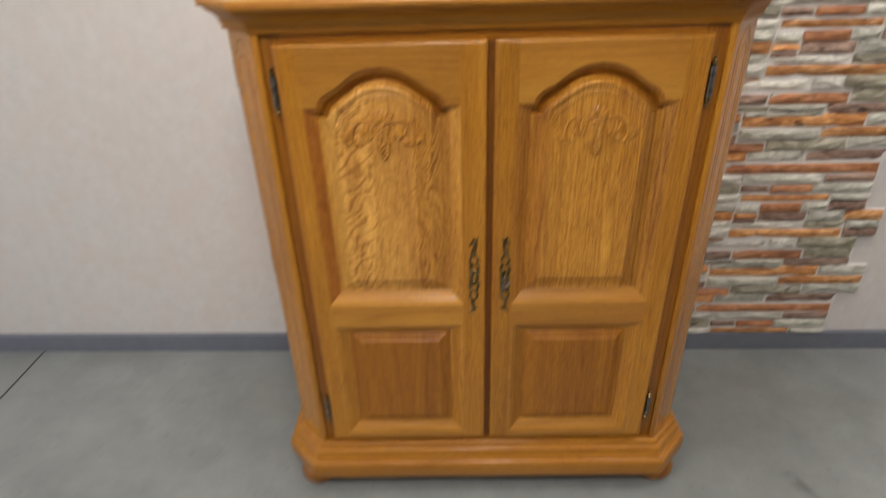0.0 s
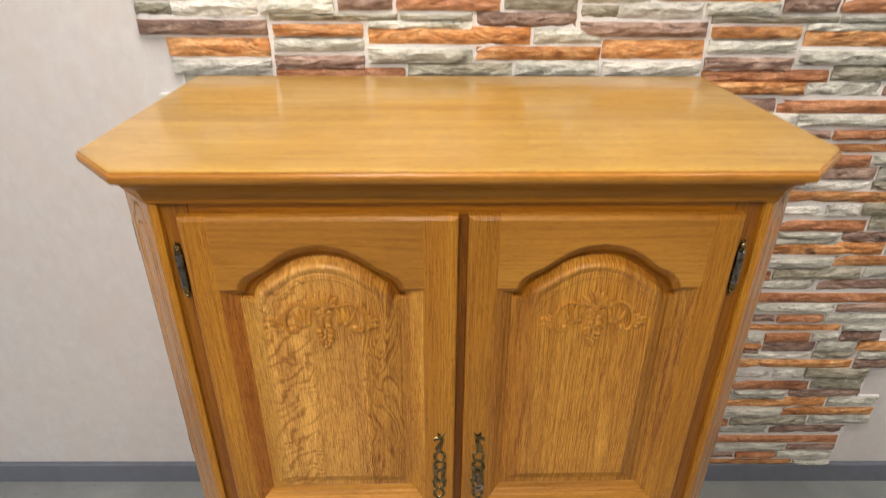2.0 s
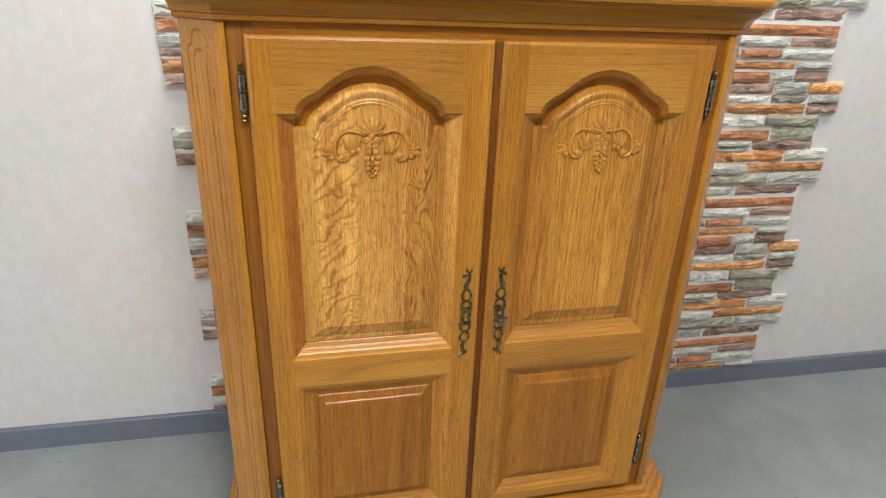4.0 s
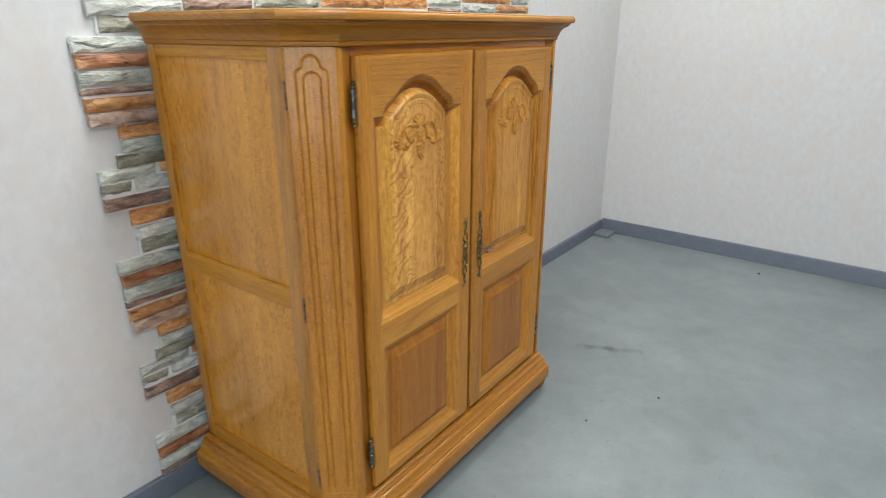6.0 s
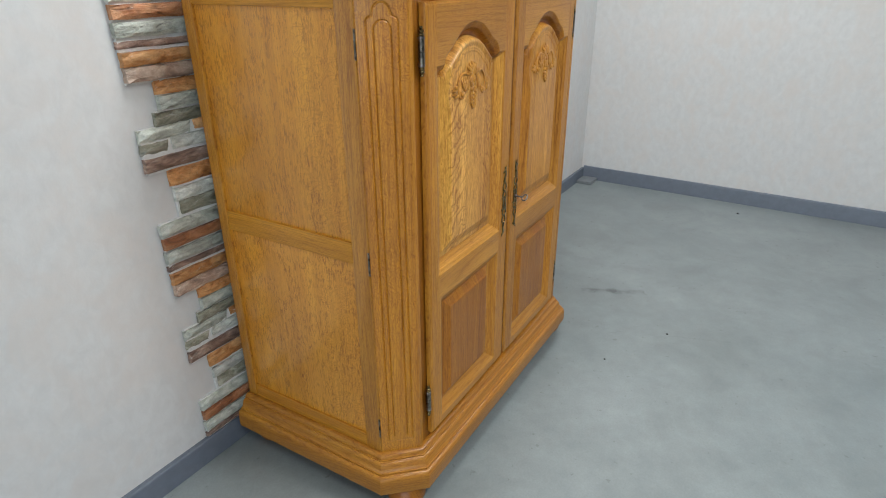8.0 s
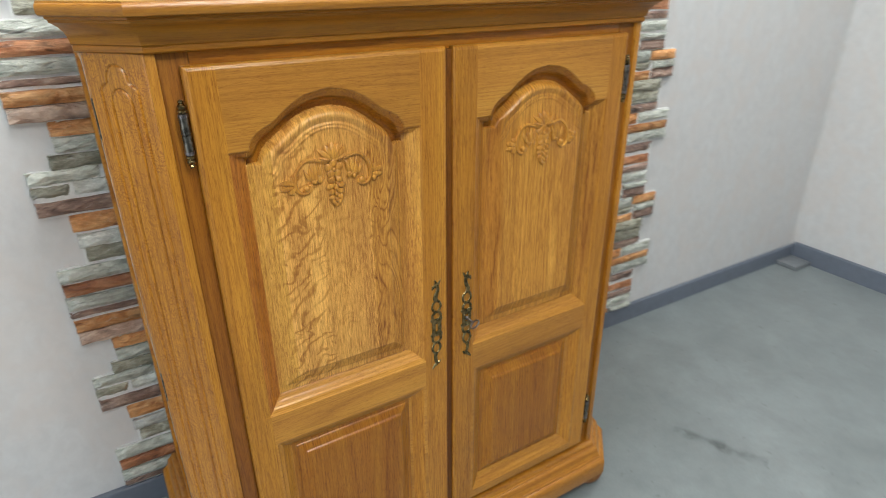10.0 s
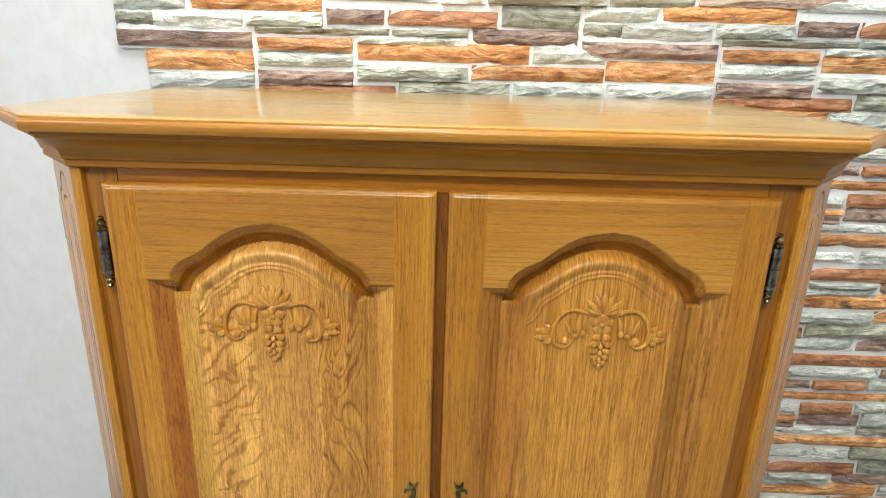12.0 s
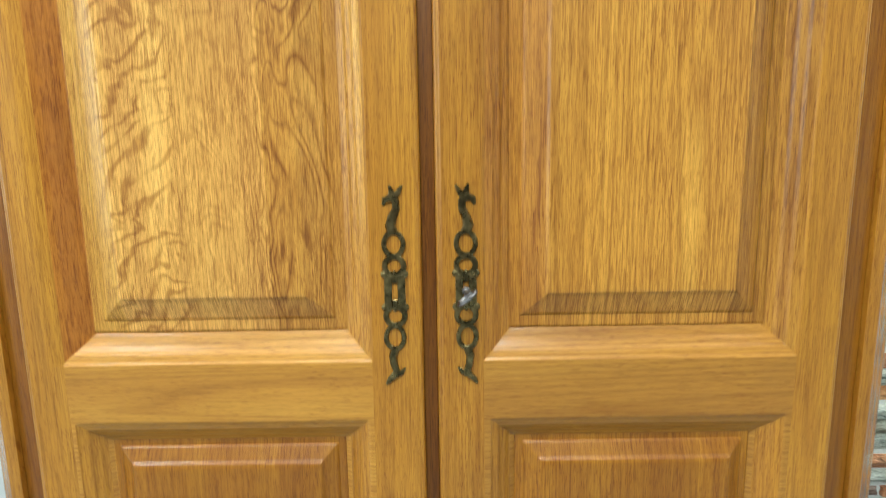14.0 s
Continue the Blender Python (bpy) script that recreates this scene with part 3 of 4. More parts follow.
part("plinth", loft([outline(BODY, PLINTH, t, z) for t, z in ((-0.3, 0.062), (0.84, 0.062), (0.95, 0.064), (1.0, 0.071), (1.0, 0.104), (0.985, 0.112), (0.93, 0.118), (0.84, 0.1215), (0.76, 0.1225), (0.76, 0.1275), (0.70, 0.1280), (0.64, 0.1315), (0.60, 0.1390), (0.56, 0.1475), (0.48, 0.1530), (0.40, 0.1545), (0.40, 0.1580), (0.34, 0.1585), (0.32, 0.1630), (0.27, 0.1680), (0.18, 0.1710), (0.06, 0.172), (-0.3, 0.172))]), OAK_PLINTH, cabinet, "stepped oak plinth moulding")

for x in (-0.525, 0.525):
    for y in (0.045, 0.555):
        bm = lathe(bmesh.new(), [(0.040, 0.0), (0.047, 0.004), (0.054, 0.018), (0.056, 0.034), (0.050, 0.050), (0.044, 0.058), (0.044, 0.0625)], (x * 0.975, y, 0), 24)
        part("foot", bm, OAK_FOOT, cabinet, "dark turned oak foot")

# closed core, rear board, sides
part("rear_board", boxed((-0.545, 0.588, 0.07), (0.545, 0.600, 1.310)), OAK_DARK, cabinet)
part("bottom_board", boxed((-0.540, 0.095, 0.150), (0.540, 0.586, 0.172)), OAK_DARK, cabinet)


def side(s):
    """One side: stiles, rails and two sunk panels."""
    xo, xi = s * BODY_X, s * (BODY_X - 0.022)

    def board(name, y0, y1, z0, z1, x_out, material, label="", bevel=0.0025):
        lo = (min(x_out, x_out - s * 0.02), y0, z0)
        hi = (max(x_out, x_out - s * 0.02), y1, z1)
        part(name, boxed(lo, hi, bevel), material, cabinet, label)

    board("side_stile", SIDE_Y + 0.001, 0.142, 0.170, 1.312, xo, OAK_V_SIDE)
    board("side_stile", 0.566, REAR, 0.170, 1.312, xo, OAK_V_SIDE)
    board("side_rail", 0.1425, 0.5655, 1.284, 1.312, xo - s * 0.001, OAK_DEPTH)
    board("side_rail", 0.1425, 0.5655, 0.724, 0.778, xo - s * 0.001, OAK_DEPTH)
    board("side_rail", 0.1425, 0.5655, 0.170, 0.212, xo - s * 0.001, OAK_DEPTH)
    board("side_panel", 0.139, 0.569, 0.775, 1.287, xo - s * 0.0075, OAK_SIDE, "figured oak side panel")
    board("side_panel", 0.139, 0.569, 0.209, 0.727, xo - s * 0.0075, OAK_SIDE, "figured oak side panel")


side(-1)
side(1)


def spread(*spans):
    """Grid places: (from, to, step) joined end to end."""
    out = []
    for a, b, step in spans:
        n = max(1, round((b - a) / step))
        out += [a + (b - a) * i / n for i in range(n)]
    return np.array(out + [spans[-1][1]])


def to_path(px, pz, path):
    """Distance of each grid point to an open line."""
    best = np.full(px.shape, 9.0)
    for (x0, z0), (x1, z1) in zip(path, path[1:]):
        dx, dz = x1 - x0, z1 - z0
        k = np.clip(((px - x0) * dx + (pz - z0) * dz) / (dx * dx + dz * dz + 1e-12), 0, 1)
        best = np.minimum(best, np.hypot(px - x0 - k * dx, pz - z0 - k * dz))
    return best


def inside(px, pz, loop):
    odd = np.zeros(px.shape, bool)
    for (x0, z0), (x1, z1) in zip(loop, loop[1:] + loop[:1]):
        if z0 != z1:
            odd ^= ((z0 > pz) != (z1 > pz)) & (px < (x1 - x0) * (pz - z0) / (z1 - z0) + x0)
    return odd


def depth_to(px, pz, loop):
    """How far inside a closed line each point lies; negative outside."""
    d = to_path(px, pz, loop + loop[:1])
    return np.where(inside(px, pz, loop), d, -d)


def grid_mesh(points, keep):
    """Quads of a grid of points (rows, columns, 3) where keep holds."""
    rows, cols = points.shape[:2]
    use = np.full((rows, cols), -1)
    corner = np.zeros((rows, cols), bool)
    for a in (0, 1):
        for b in (0, 1):
            corner[a:rows - 1 + a, b:cols - 1 + b] |= keep
    use[corner] = np.arange(corner.sum())
    r, c = np.nonzero(keep)
    quads = np.stack([use[r, c], use[r, c + 1], use[r + 1, c + 1], use[r + 1, c]], 1)
    return points[corner], quads


def shell(name, pts, quads, material, parent, label, thick, along=(0, 1, 0)):
    """A carved board: its face, and a back parallel to it, joined round the rim."""
    n = len(pts)
    along = np.array(along)
    back = pts + along * thick[:, None]
    edge = {}
    for q in quads.tolist():
        for a, b in zip(q, q[1:] + q[:1]):
            if (b, a) in edge:
                del edge[(b, a)]
            else:
                edge[(a, b)] = True
    rim = [(b, a, a + n, b + n) for a, b in edge]
    me = bpy.data.meshes.new(name)
    me.from_pydata(np.concatenate([pts, back]).tolist(), [], quads.tolist() + (quads[:, ::-1] + n).tolist() + rim)
    me.materials.append(material)
    me.shade_smooth()
    me.set_sharp_from_angle(angle=radians(40))
    ob = new(name, me)
    ob.parent = parent
    return tagged(ob, label)


# --- chamfered corner posts with a routed cusped outline
P0, P1 = Vector((CHAM_X + 0.003, FRONT - 0.004)), Vector((BODY_X, SIDE_Y))
POST_W = (P1 - P0).length
GROOVE = [(0.0315, 0.205), (0.0315, 1.2600), (0.0300, 1.2650), (0.0255, 1.2685), (0.0205, 1.2700), (0.0185, 1.2730), (0.0178, 1.2800), (0.0150, 1.2870), (0.0100, 1.2925), (0.0045, 1.2950), (0.0, 1.2955)]
GROOVE = [(-a, b) for a, b in GROOVE] + GROOVE[::-1][1:]
INNER = [(-0.0175, 0.222)] + [(-0.0175 * math.cos(i * math.pi / 12), 1.243 + 0.020 * math.sin(i * math.pi / 12)) for i in range(13)] + [(0.0175, 0.222)]


def post(s):
    cols = spread((0.0, POST_W, 0.0013))
    rows = spread((0.170, 0.198, 0.014), (0.198, 0.232, 0.0015), (0.232, 1.225, 0.05), (1.225, 1.300, 0.0013), (1.300, 1.311, 0.0055))
    u, z = np.meshgrid(cols, rows)
    cu = u - POST_W / 2
    d1 = to_path(cu, z, GROOVE + [GROOVE[0]])
    d2 = to_path(cu, z, INNER)
    deep = 0.0030 * np.clip(1 - d1 / 0.0023, 0, 1) ** 0.8 + 0.0028 * np.clip(1 - d2 / 0.0020, 0, 1) ** 0.8
    deep *= np.clip((z - 0.196) / 0.022, 0.22, 1.0)          # the routing runs out at the foot
    rim = np.minimum(u, POST_W - u)
    deep += 0.003 * np.clip(1 - rim / 0.003, 0, 1) ** 2
    x = s * (P0.x + (P1.x - P0.x) * u / POST_W)
    y = P0.y + (P1.y - P0.y) * u / POST_W
    n = Vector((s * 0.707, -0.707))
    pts = np.stack([x - n.x * deep, y - n.y * deep, z], -1)
    keep = np.ones((len(rows) - 1, len(cols) - 1), bool)
    got, quads = grid_mesh(pts, keep)
    if s < 0:
        quads = quads[:, ::-1]
    shell("corner_post", got, quads, OAK_POST, cabinet, "chamfered oak corner post with a routed outline", np.full(len(got), 0.018), (-n.x, -n.y, 0))
    part("post_return", boxed((min(s * 0.4815, s * 0.468), FRONT - 0.0035, 0.172), (max(s * 0.4815, s * 0.468), FRONT + 0.020, 1.311), 0.0012), OAK_V, cabinet)
    for zc in (1.218, 0.735, 0.252):
        part("slot_pin", boxed((s * (BODY_X - 0.006) - 0.0066, SIDE_Y + 0.0004, zc - 0.030), (s * (BODY_X - 0.006) + 0.0066, SIDE_Y + 0.0046, zc + 0.030), 0.0005), PEWTER, cabinet, "flat dark metal fitting")


post(-1)
post(1)

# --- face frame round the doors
part("frame_stile", boxed((-0.4675, FRONT + 0.003, 0.170), (-0.425, FRONT + 0.022, 1.312), 0.0015), OAK_FRAME_SHADED, cabinet)
part("frame_stile", boxed((0.425, FRONT + 0.003, 0.170), (0.4675, FRONT + 0.022, 1.312), 0.0015), OAK_FRAME_SHADED, cabinet)
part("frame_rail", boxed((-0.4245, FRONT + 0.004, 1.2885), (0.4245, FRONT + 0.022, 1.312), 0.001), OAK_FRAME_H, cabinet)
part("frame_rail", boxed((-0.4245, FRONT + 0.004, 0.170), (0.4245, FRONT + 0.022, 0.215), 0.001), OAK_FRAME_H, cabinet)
part("meeting_strip", boxed((-0.0088, 0.0078, 0.196), (0.0058, FRONT + 0.020, 1.2885), 0.001), OAK_REBATE_SHADED, cabinet, "red-brown oak strip between the doors, darkened with the gap's shade")

# --- doors
DOOR_W, DOOR_Z0, DOOR_Z1 = 0.430, 0.192, 1.293
HALF = DOOR_W / 2
OPEN = 0.167
RAIL_Z0, RAIL_Z1 = 0.594, 0.662        # the middle rail's flat face


def rounded(pts, times=2):
    """An open line with its corners cut, again and again."""
    for _ in range(times):
        cut = [pts[0]]
        for (x0, z0), (x1, z1) in zip(pts, pts[1:]):
            cut += [(x0 * 0.75 + x1 * 0.25, z0 * 0.75 + z1 * 0.25), (x0 * 0.25 + x1 * 0.75, z0 * 0.25 + z1 * 0.75)]
        pts = cut + [pts[-1]]
    return pts


def both(half):
    """A line from its right end over the middle to its mirrored left end."""
    return half + [(-a, b) for a, b in half[-2::-1]]


ARCH = [(0.1330, 1.163), (0.1328, 1.170)] + rounded([(0.1320, 1.172), (0.1250, 1.184), (0.1090, 1.195), (0.0925, 1.2015), (0.0800, 1.2125), (0.0590, 1.228), (0.0340, 1.240), (0.0, 1.2445)])
COVE = [(0.1500, 1.1375)] + rounded([(0.1180, 1.1378), (0.1130, 1.1540), (0.0970, 1.1695), (0.0840, 1.1775), (0.0720, 1.1885), (0.0450, 1.2055), (0.0200, 1.2125), (0.0, 1.2140)])
UPPER = [(-OPEN, RAIL_Z1), (OPEN, RAIL_Z1), (OPEN, 1.163)] + both(ARCH) + [(-OPEN, 1.163)]
LOWER = [(-0.160, 0.222), (0.160, 0.222), (0.160, RAIL_Z0), (-0.160, RAIL_Z0)]
def fall(d, steps):
    return np.interp(d, [a for a, _ in steps], [b for _, b in steps])


FRAME_EDGE = [(-0.002, 0.0), (0.0, 0.0006), (0.0020, 0.0024), (0.0040, 0.0030), (0.0095, 0.0054), (0.0112, 0.0078), (0.0180, 0.0126), (0.0198, 0.0150), (0.0262, 0.0184), (0.0290, 0.0204), (0.037, 0.0310)]
ARCH_EDGE = [(-0.03, 0.0), (0.0, 0.0020), (0.10, 0.0032), (0.38, 0.0086), (0.42, 0.0092), (0.44, 0.0124), (0.54, 0.0196), (0.70, 0.0242), (1.0, 0.0258)]
SHOULDER = [(OPEN, 1.163)] + both(ARCH) + [(-OPEN, 1.163)]
HEAD = [(0.150, 0.60)] + both(COVE) + [(-0.150, 0.60)]
PLAIN_FIELD = [(-0.006, 0.036), (-0.0004, 0.0260), (0.0, 0.0202), (0.0012, 0.0192), (0.0135, 0.0187), (0.0148, 0.0168), (0.0165, 0.0158), (0.0388, 0.0056), (0.0400, 0.0038), (0.0425, 0.0032), (0.0450, 0.0031)]
LOW_EDGE = [(-0.006, 0.036), (-0.0004, 0.0260), (0.0, 0.0190), (0.0010, 0.0178), (0.0085, 0.0174), (0.0100, 0.0150), (0.0120, 0.0140), (0.0245, 0.0074), (0.0262, 0.0044), (0.0300, 0.0033), (0.0335, 0.0032)]
# the panel's arched head, by the distance from the foot of the cove: a broad roll, two beads, the sunk ground of the carving
HEAD_FIELD = [(-0.004, 0.034), (-0.0002, 0.0270), (0.0, 0.0254), (0.0014, 0.0190), (0.0034, 0.0130), (0.0058, 0.0080), (0.0085, 0.0048), (0.0115, 0.0034), (0.0145, 0.0038), (0.0185, 0.0058), (0.0220, 0.0078), (0.0240, 0.0083), (0.0254, 0.0071), (0.0270, 0.0064), (0.0286, 0.0074), (0.0296, 0.0081), (0.0310, 0.0071), (0.0326, 0.0065), (0.0342, 0.0078), (0.0358, 0.0087), (0.055, 0.0082), (0.080, 0.0058), (0.110, 0.0032)]
FIELD_X, FIELD_Z = 0.1395, 0.6925
LOW_FIELD = [(-0.1315, 0.2505), (0.1315, 0.2505), (0.1315, 0.5690), (-0.1315, 0.5690)]


def door_depth(x, z, off=0.0):
    """Depth of the door's face; the depths inside its two openings; by how much each panel stands proud of its frame.
    off: how far the openings stand from the door's middle."""
    edge = np.minimum(HALF - np.abs(x), np.minimum(z - DOOR_Z0, DOOR_Z1 - z))
    x = x - off
    du, dl = depth_to(x, z, UPPER), depth_to(x, z, LOWER)
    deep = fall(edge, [(0.0, 0.0052), (0.0012, 0.0030), (0.003, 0.0016), (0.0055, 0.0010), (0.0058, 0.0), (0.0075, 0.0)])
    within = inside(x, z, HEAD)
    rail, foot = to_path(x, z, SHOULDER), to_path(x, z, both(COVE))
    share = rail / (rail + foot + 1e-9)
    sides = np.minimum(OPEN - np.abs(x), z - RAIL_Z1)
    top = np.where(within, 0.0259 + foot, np.where(du < 0.0, 0.0, fall(share, ARCH_EDGE)))
    rim = np.where(du < 0.0, fall(-rail, [(-0.0008, 0.0), (0.0, 0.0020)]), np.minimum(fall(sides, FRAME_EDGE), top))
    field = np.maximum(fall(np.minimum(FIELD_X - np.abs(x), z - FIELD_Z), PLAIN_FIELD), fall(np.where(within, foot, -foot), HEAD_FIELD))
    pu = np.where(du > 0, rim - field, -1.0)
    up = np.where(pu > 0, field, rim)
    low_rim, low_field = fall(dl, FRAME_EDGE), fall(depth_to(x, z, LOW_FIELD), LOW_EDGE) + 0.0008
    pl = np.where(dl > 0, low_rim - low_field, -1.0)
    low = np.where(pl > 0, low_field, low_rim)
    return np.where(du > -0.002, up, np.where(dl > -0.002, low, deep)), du, dl, pu, pl


def door(name_x, upper_mat, lower_mat, off=0.0):
    """A framed door with an arched and a square raised panel."""
    ob = part("door", boxed((name_x - 0.172, 0.0296, 0.218), (name_x + 0.172, 0.0330, 1.262)), OAK_V, cabinet, "oak door with an arched carved panel")
    fine = 0.0014
    cols = spread((-HALF, -HALF + 0.008, 0.0008), (-HALF + 0.008, -OPEN - 0.004, 0.008), (-OPEN - 0.004, -OPEN + 0.070, fine), (-OPEN + 0.070, OPEN - 0.070, 0.0019), (OPEN - 0.070, OPEN + 0.004, fine), (OPEN + 0.004, HALF - 0.008, 0.008), (HALF - 0.008, HALF, 0.0008))
    rows = spread((DOOR_Z0, DOOR_Z0 + 0.008, 0.0008), (DOOR_Z0 + 0.008, 0.218, 0.006), (0.218, 0.290, fine), (0.290, 0.530, 0.02), (0.530, 0.598, fine), (0.598, 0.658, 0.01), (0.658, 0.745, fine), (0.745, 1.040, 0.02), (1.040, 1.250, fine), (1.250, DOOR_Z1 - 0.008, 0.008), (DOOR_Z1 - 0.008, DOOR_Z1, 0.0008))
    x, z = np.meshgrid(cols, rows)
    deep, *_ = door_depth(x, z, off)
    pts = np.stack([x + name_x, deep, z], -1)
    mx, mz = (cols[1:] + cols[:-1]) / 2, (rows[1:] + rows[:-1]) / 2
    cx, cz = np.meshgrid(mx, mz)
    _, cu, cl, pu, pl = door_depth(cx, cz, off)
    cx = cx - off
    up, low = pu > 0, pl > 0
    frame_all = ~(up | low)
    # stiles run full height, rails between them
    st_l, st_r = cx < -OPEN + 0.0005, cx > OPEN - 0.0005
    mitre_l = frame_all & ((cx < -OPEN + 0.03) & ((cz < 1.160) & (cu > 0) & (cx + OPEN < np.minimum(cz - RAIL_Z1, 0.03)) | (cl > 0) & (cx + 0.160 < np.minimum(cz - 0.222, RAIL_Z0 - cz))))
    mitre_r = frame_all & ((cx > OPEN - 0.03) & ((cz < 1.160) & (cu > 0) & (OPEN - cx < np.minimum(cz - RAIL_Z1, 0.03)) | (cl > 0) & (0.160 - cx < np.minimum(cz - 0.222, RAIL_Z0 - cz))))
    # the sloped margins beside the arched panel belong to the panel board
    margin = (mitre_l | mitre_r) & (cz > 0.63) & (cu > 0.002)
    up = up | margin
    frame_all = frame_all & ~margin
    left = frame_all & (st_l | mitre_l)
    right = frame_all & (st_r | mitre_r)
    rest = frame_all & ~left & ~right
    for keep, name, mat, label in ((left, "stile", OAK_V, ""), (right, "stile", OAK_V, ""), (rest & (cz > 0.95) & (cu <= 0.0002), "top_rail", OAK_H, "arched oak top rail"), (rest & (cz > 0.95) & (cu > 0.0002), "arch_moulding", OAK_ARCH_SHADE, "arch moulding, its shade put into darker oak"), (rest & (cz <= 0.95) & (cz > 0.40), "middle_rail", OAK_H, ""),
                                   (rest & (cz <= 0.40), "bottom_rail", OAK_H, ""), (up, "upper_panel", upper_mat, "raised oak panel with an arched head"), (low, "lower_panel", lower_mat, "square raised oak panel")):
        got, quads = grid_mesh(pts, keep)
        shell(name, got, quads, mat, ob, label, np.where((np.abs(got[:, 0] - name_x) < 0.170) & (got[:, 2] > 0.217) & (got[:, 2] < 1.262), 0.0294, 0.0165) - got[:, 1])
    return ob


DOOR_XL, DOOR_XR = -0.2240, 0.2210
SHIFT_L, SHIFT_R = -0.0065, 0.0015       # the openings stand a little off the doors' middles
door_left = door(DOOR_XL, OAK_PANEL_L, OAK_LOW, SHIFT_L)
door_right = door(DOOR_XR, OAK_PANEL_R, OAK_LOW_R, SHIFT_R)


# --- carving
def ground(x, z):
    """Depth of the panel's surface, x from the door's middle."""
    return float(door_depth(np.array([[x]]), np.array([[z]]))[0][0, 0])


def leaf(bm, xm, x, z, ang, length, wide, high, bend=0.0):
    """A carved leaf: a tapering ridge laid on the ground, from (x, z), pointing along ang."""
    n = 7
    pts, rad = [], []
    for i in range(n):
        t = i / (n - 1)
        a = ang + bend * t
        px, pz = x + length * t * math.cos(a), z + length * t * math.sin(a)
        pts.append((xm + px, ground(px, pz) - high * 0.55 * math.sin(math.pi * (0.15 + 0.7 * t)), pz))
        rad.append(1.25 * wide * max(0.12, math.sin(math.pi * (0.12 + 0.86 * t) ** 1.5)))
    tube(bm, pts, rad, high / wide * 0.52, 8)


def bead(bm, x, z, r, high, base=0.0):
    got = bmesh.ops.create_uvsphere(bm, u_segments=12, v_segments=8, radius=1.0)
    for v in got["verts"]:
        v.co = Vector((x + v.co.x * r, base - v.co.y * high, z + v.co.z * r))


def scroll(bm, xm, pts, r0, r1):
    n = len(pts)
    tube(bm, [(xm + x, ground(x, z) - 0.0021, z) for x, z in pts], [r0 + (r1 - r0) * i / (n - 1) for i in range(n)], 0.95, 8)


def carving(xm, parent):
    spray = part("carving", boxed((xm - 0.006, 0.0062, 1.118), (xm + 0.006, 0.0080, 1.134), 0.001), OAK_CARVED, parent, "carved leaf and flower spray with scrolls")

    def piece(name, build):
        bm = bmesh.new()
        build(bm)
        part(name, bm, OAK_CARVED, spray)

    def knob(x, z, r, high):
        piece("petal", lambda bm: bead(bm, xm + x, z, r, high, ground(x, z) - 0.0014))

    def blade(*a):
        piece("leaf", lambda bm: leaf(bm, xm, *a))

    # fan of leaves on top
    for a, l, w in ((90, 0.031, 0.0046), (66, 0.030, 0.0042), (114, 0.030, 0.0042), (40, 0.033, 0.0042), (140, 0.033, 0.0042), (16, 0.026, 0.0034), (164, 0.026, 0.0034)):
        blade(0.0, 1.127, radians(a), l, w, 0.0066)
    # open flower of five flat petals, two lobes below it
    for i in range(5):
        a = radians(90 + 72 * i)
        knob(0.0098 * math.cos(a), 1.1125 + 0.0095 * math.sin(a), 0.0074, 0.0034)
    knob(0.0, 1.1125, 0.0046, 0.0058)
    for s in (-1, 1):
        blade(s * 0.002, 1.1020, radians(-90 + s * 38), 0.017, 0.0050, 0.0058, s * -0.25)
    # hanging drop
    for z0, w in ((1.0850, 0.0175), (1.0745, 0.0160), (1.0640, 0.0135), (1.0545, 0.0100)):
        for s in (-1, 1):
            blade(s * 0.001, z0 + 0.004, radians(-90 + s * 50), w, 0.0042, 0.0062, s * 0.30)
        blade(0.0, z0 + 0.002, radians(-90), 0.012, 0.0032, 0.0064)
    for s in (-1, 1):
        # large C-scroll that ends in a round curl
        arc = [(s * (0.011 + 0.056 * math.sin(t * math.pi / 2)), 1.126 + 0.0085 * math.sin(min(1.0, t * 1.9) * math.pi / 2) - 0.0385 * max(0.0, t - 0.32) ** 1.6 / 0.68 ** 1.6) for t in (i / 16 for i in range(17))]
        curl = [(s * (0.0535 + 0.0133 * math.cos(a)), 1.0935 + 0.0155 * math.sin(a)) for a in (-0.10 - i * 0.30 for i in range(1, 8))] + [(s * 0.0425, 1.0845), (s * 0.0435, 1.0890)]
        piece("scroll", lambda bm: scroll(bm, xm, arc + curl, 0.0030, 0.0030))
        knob(s * 0.0490, 1.0865, 0.0062, 0.0062)
        # drooping lobes between the scroll and the flowers
        for x0, z0, a, l, w in ((0.020, 1.1255, -58, 0.026, 0.0036), (0.030, 1.1275, -70, 0.032, 0.0040), (0.041, 1.1250, -84, 0.032, 0.0040), (0.051, 1.1190, -100, 0.026, 0.0034), (0.025, 1.1090, -72, 0.018, 0.0036)):
            blade(s * x0, z0, radians(a if s > 0 else 180 - a), l, w, 0.0054, -0.35 * s)
        knob(s * 0.0355, 1.0955, 0.0050, 0.0046)
        # leaf tips beyond the scroll
        for z0, a, l in ((1.0990, 42, 0.016), (1.0965, 12, 0.026), (1.0930, -8, 0.026), (1.0900, -34, 0.016)):
            blade(s * 0.066, z0, radians(a if s > 0 else 180 - a), l, 0.0040, 0.0054)


carving(DOOR_XL + SHIFT_L, door_left)
carving(DOOR_XR + SHIFT_R, door_right)


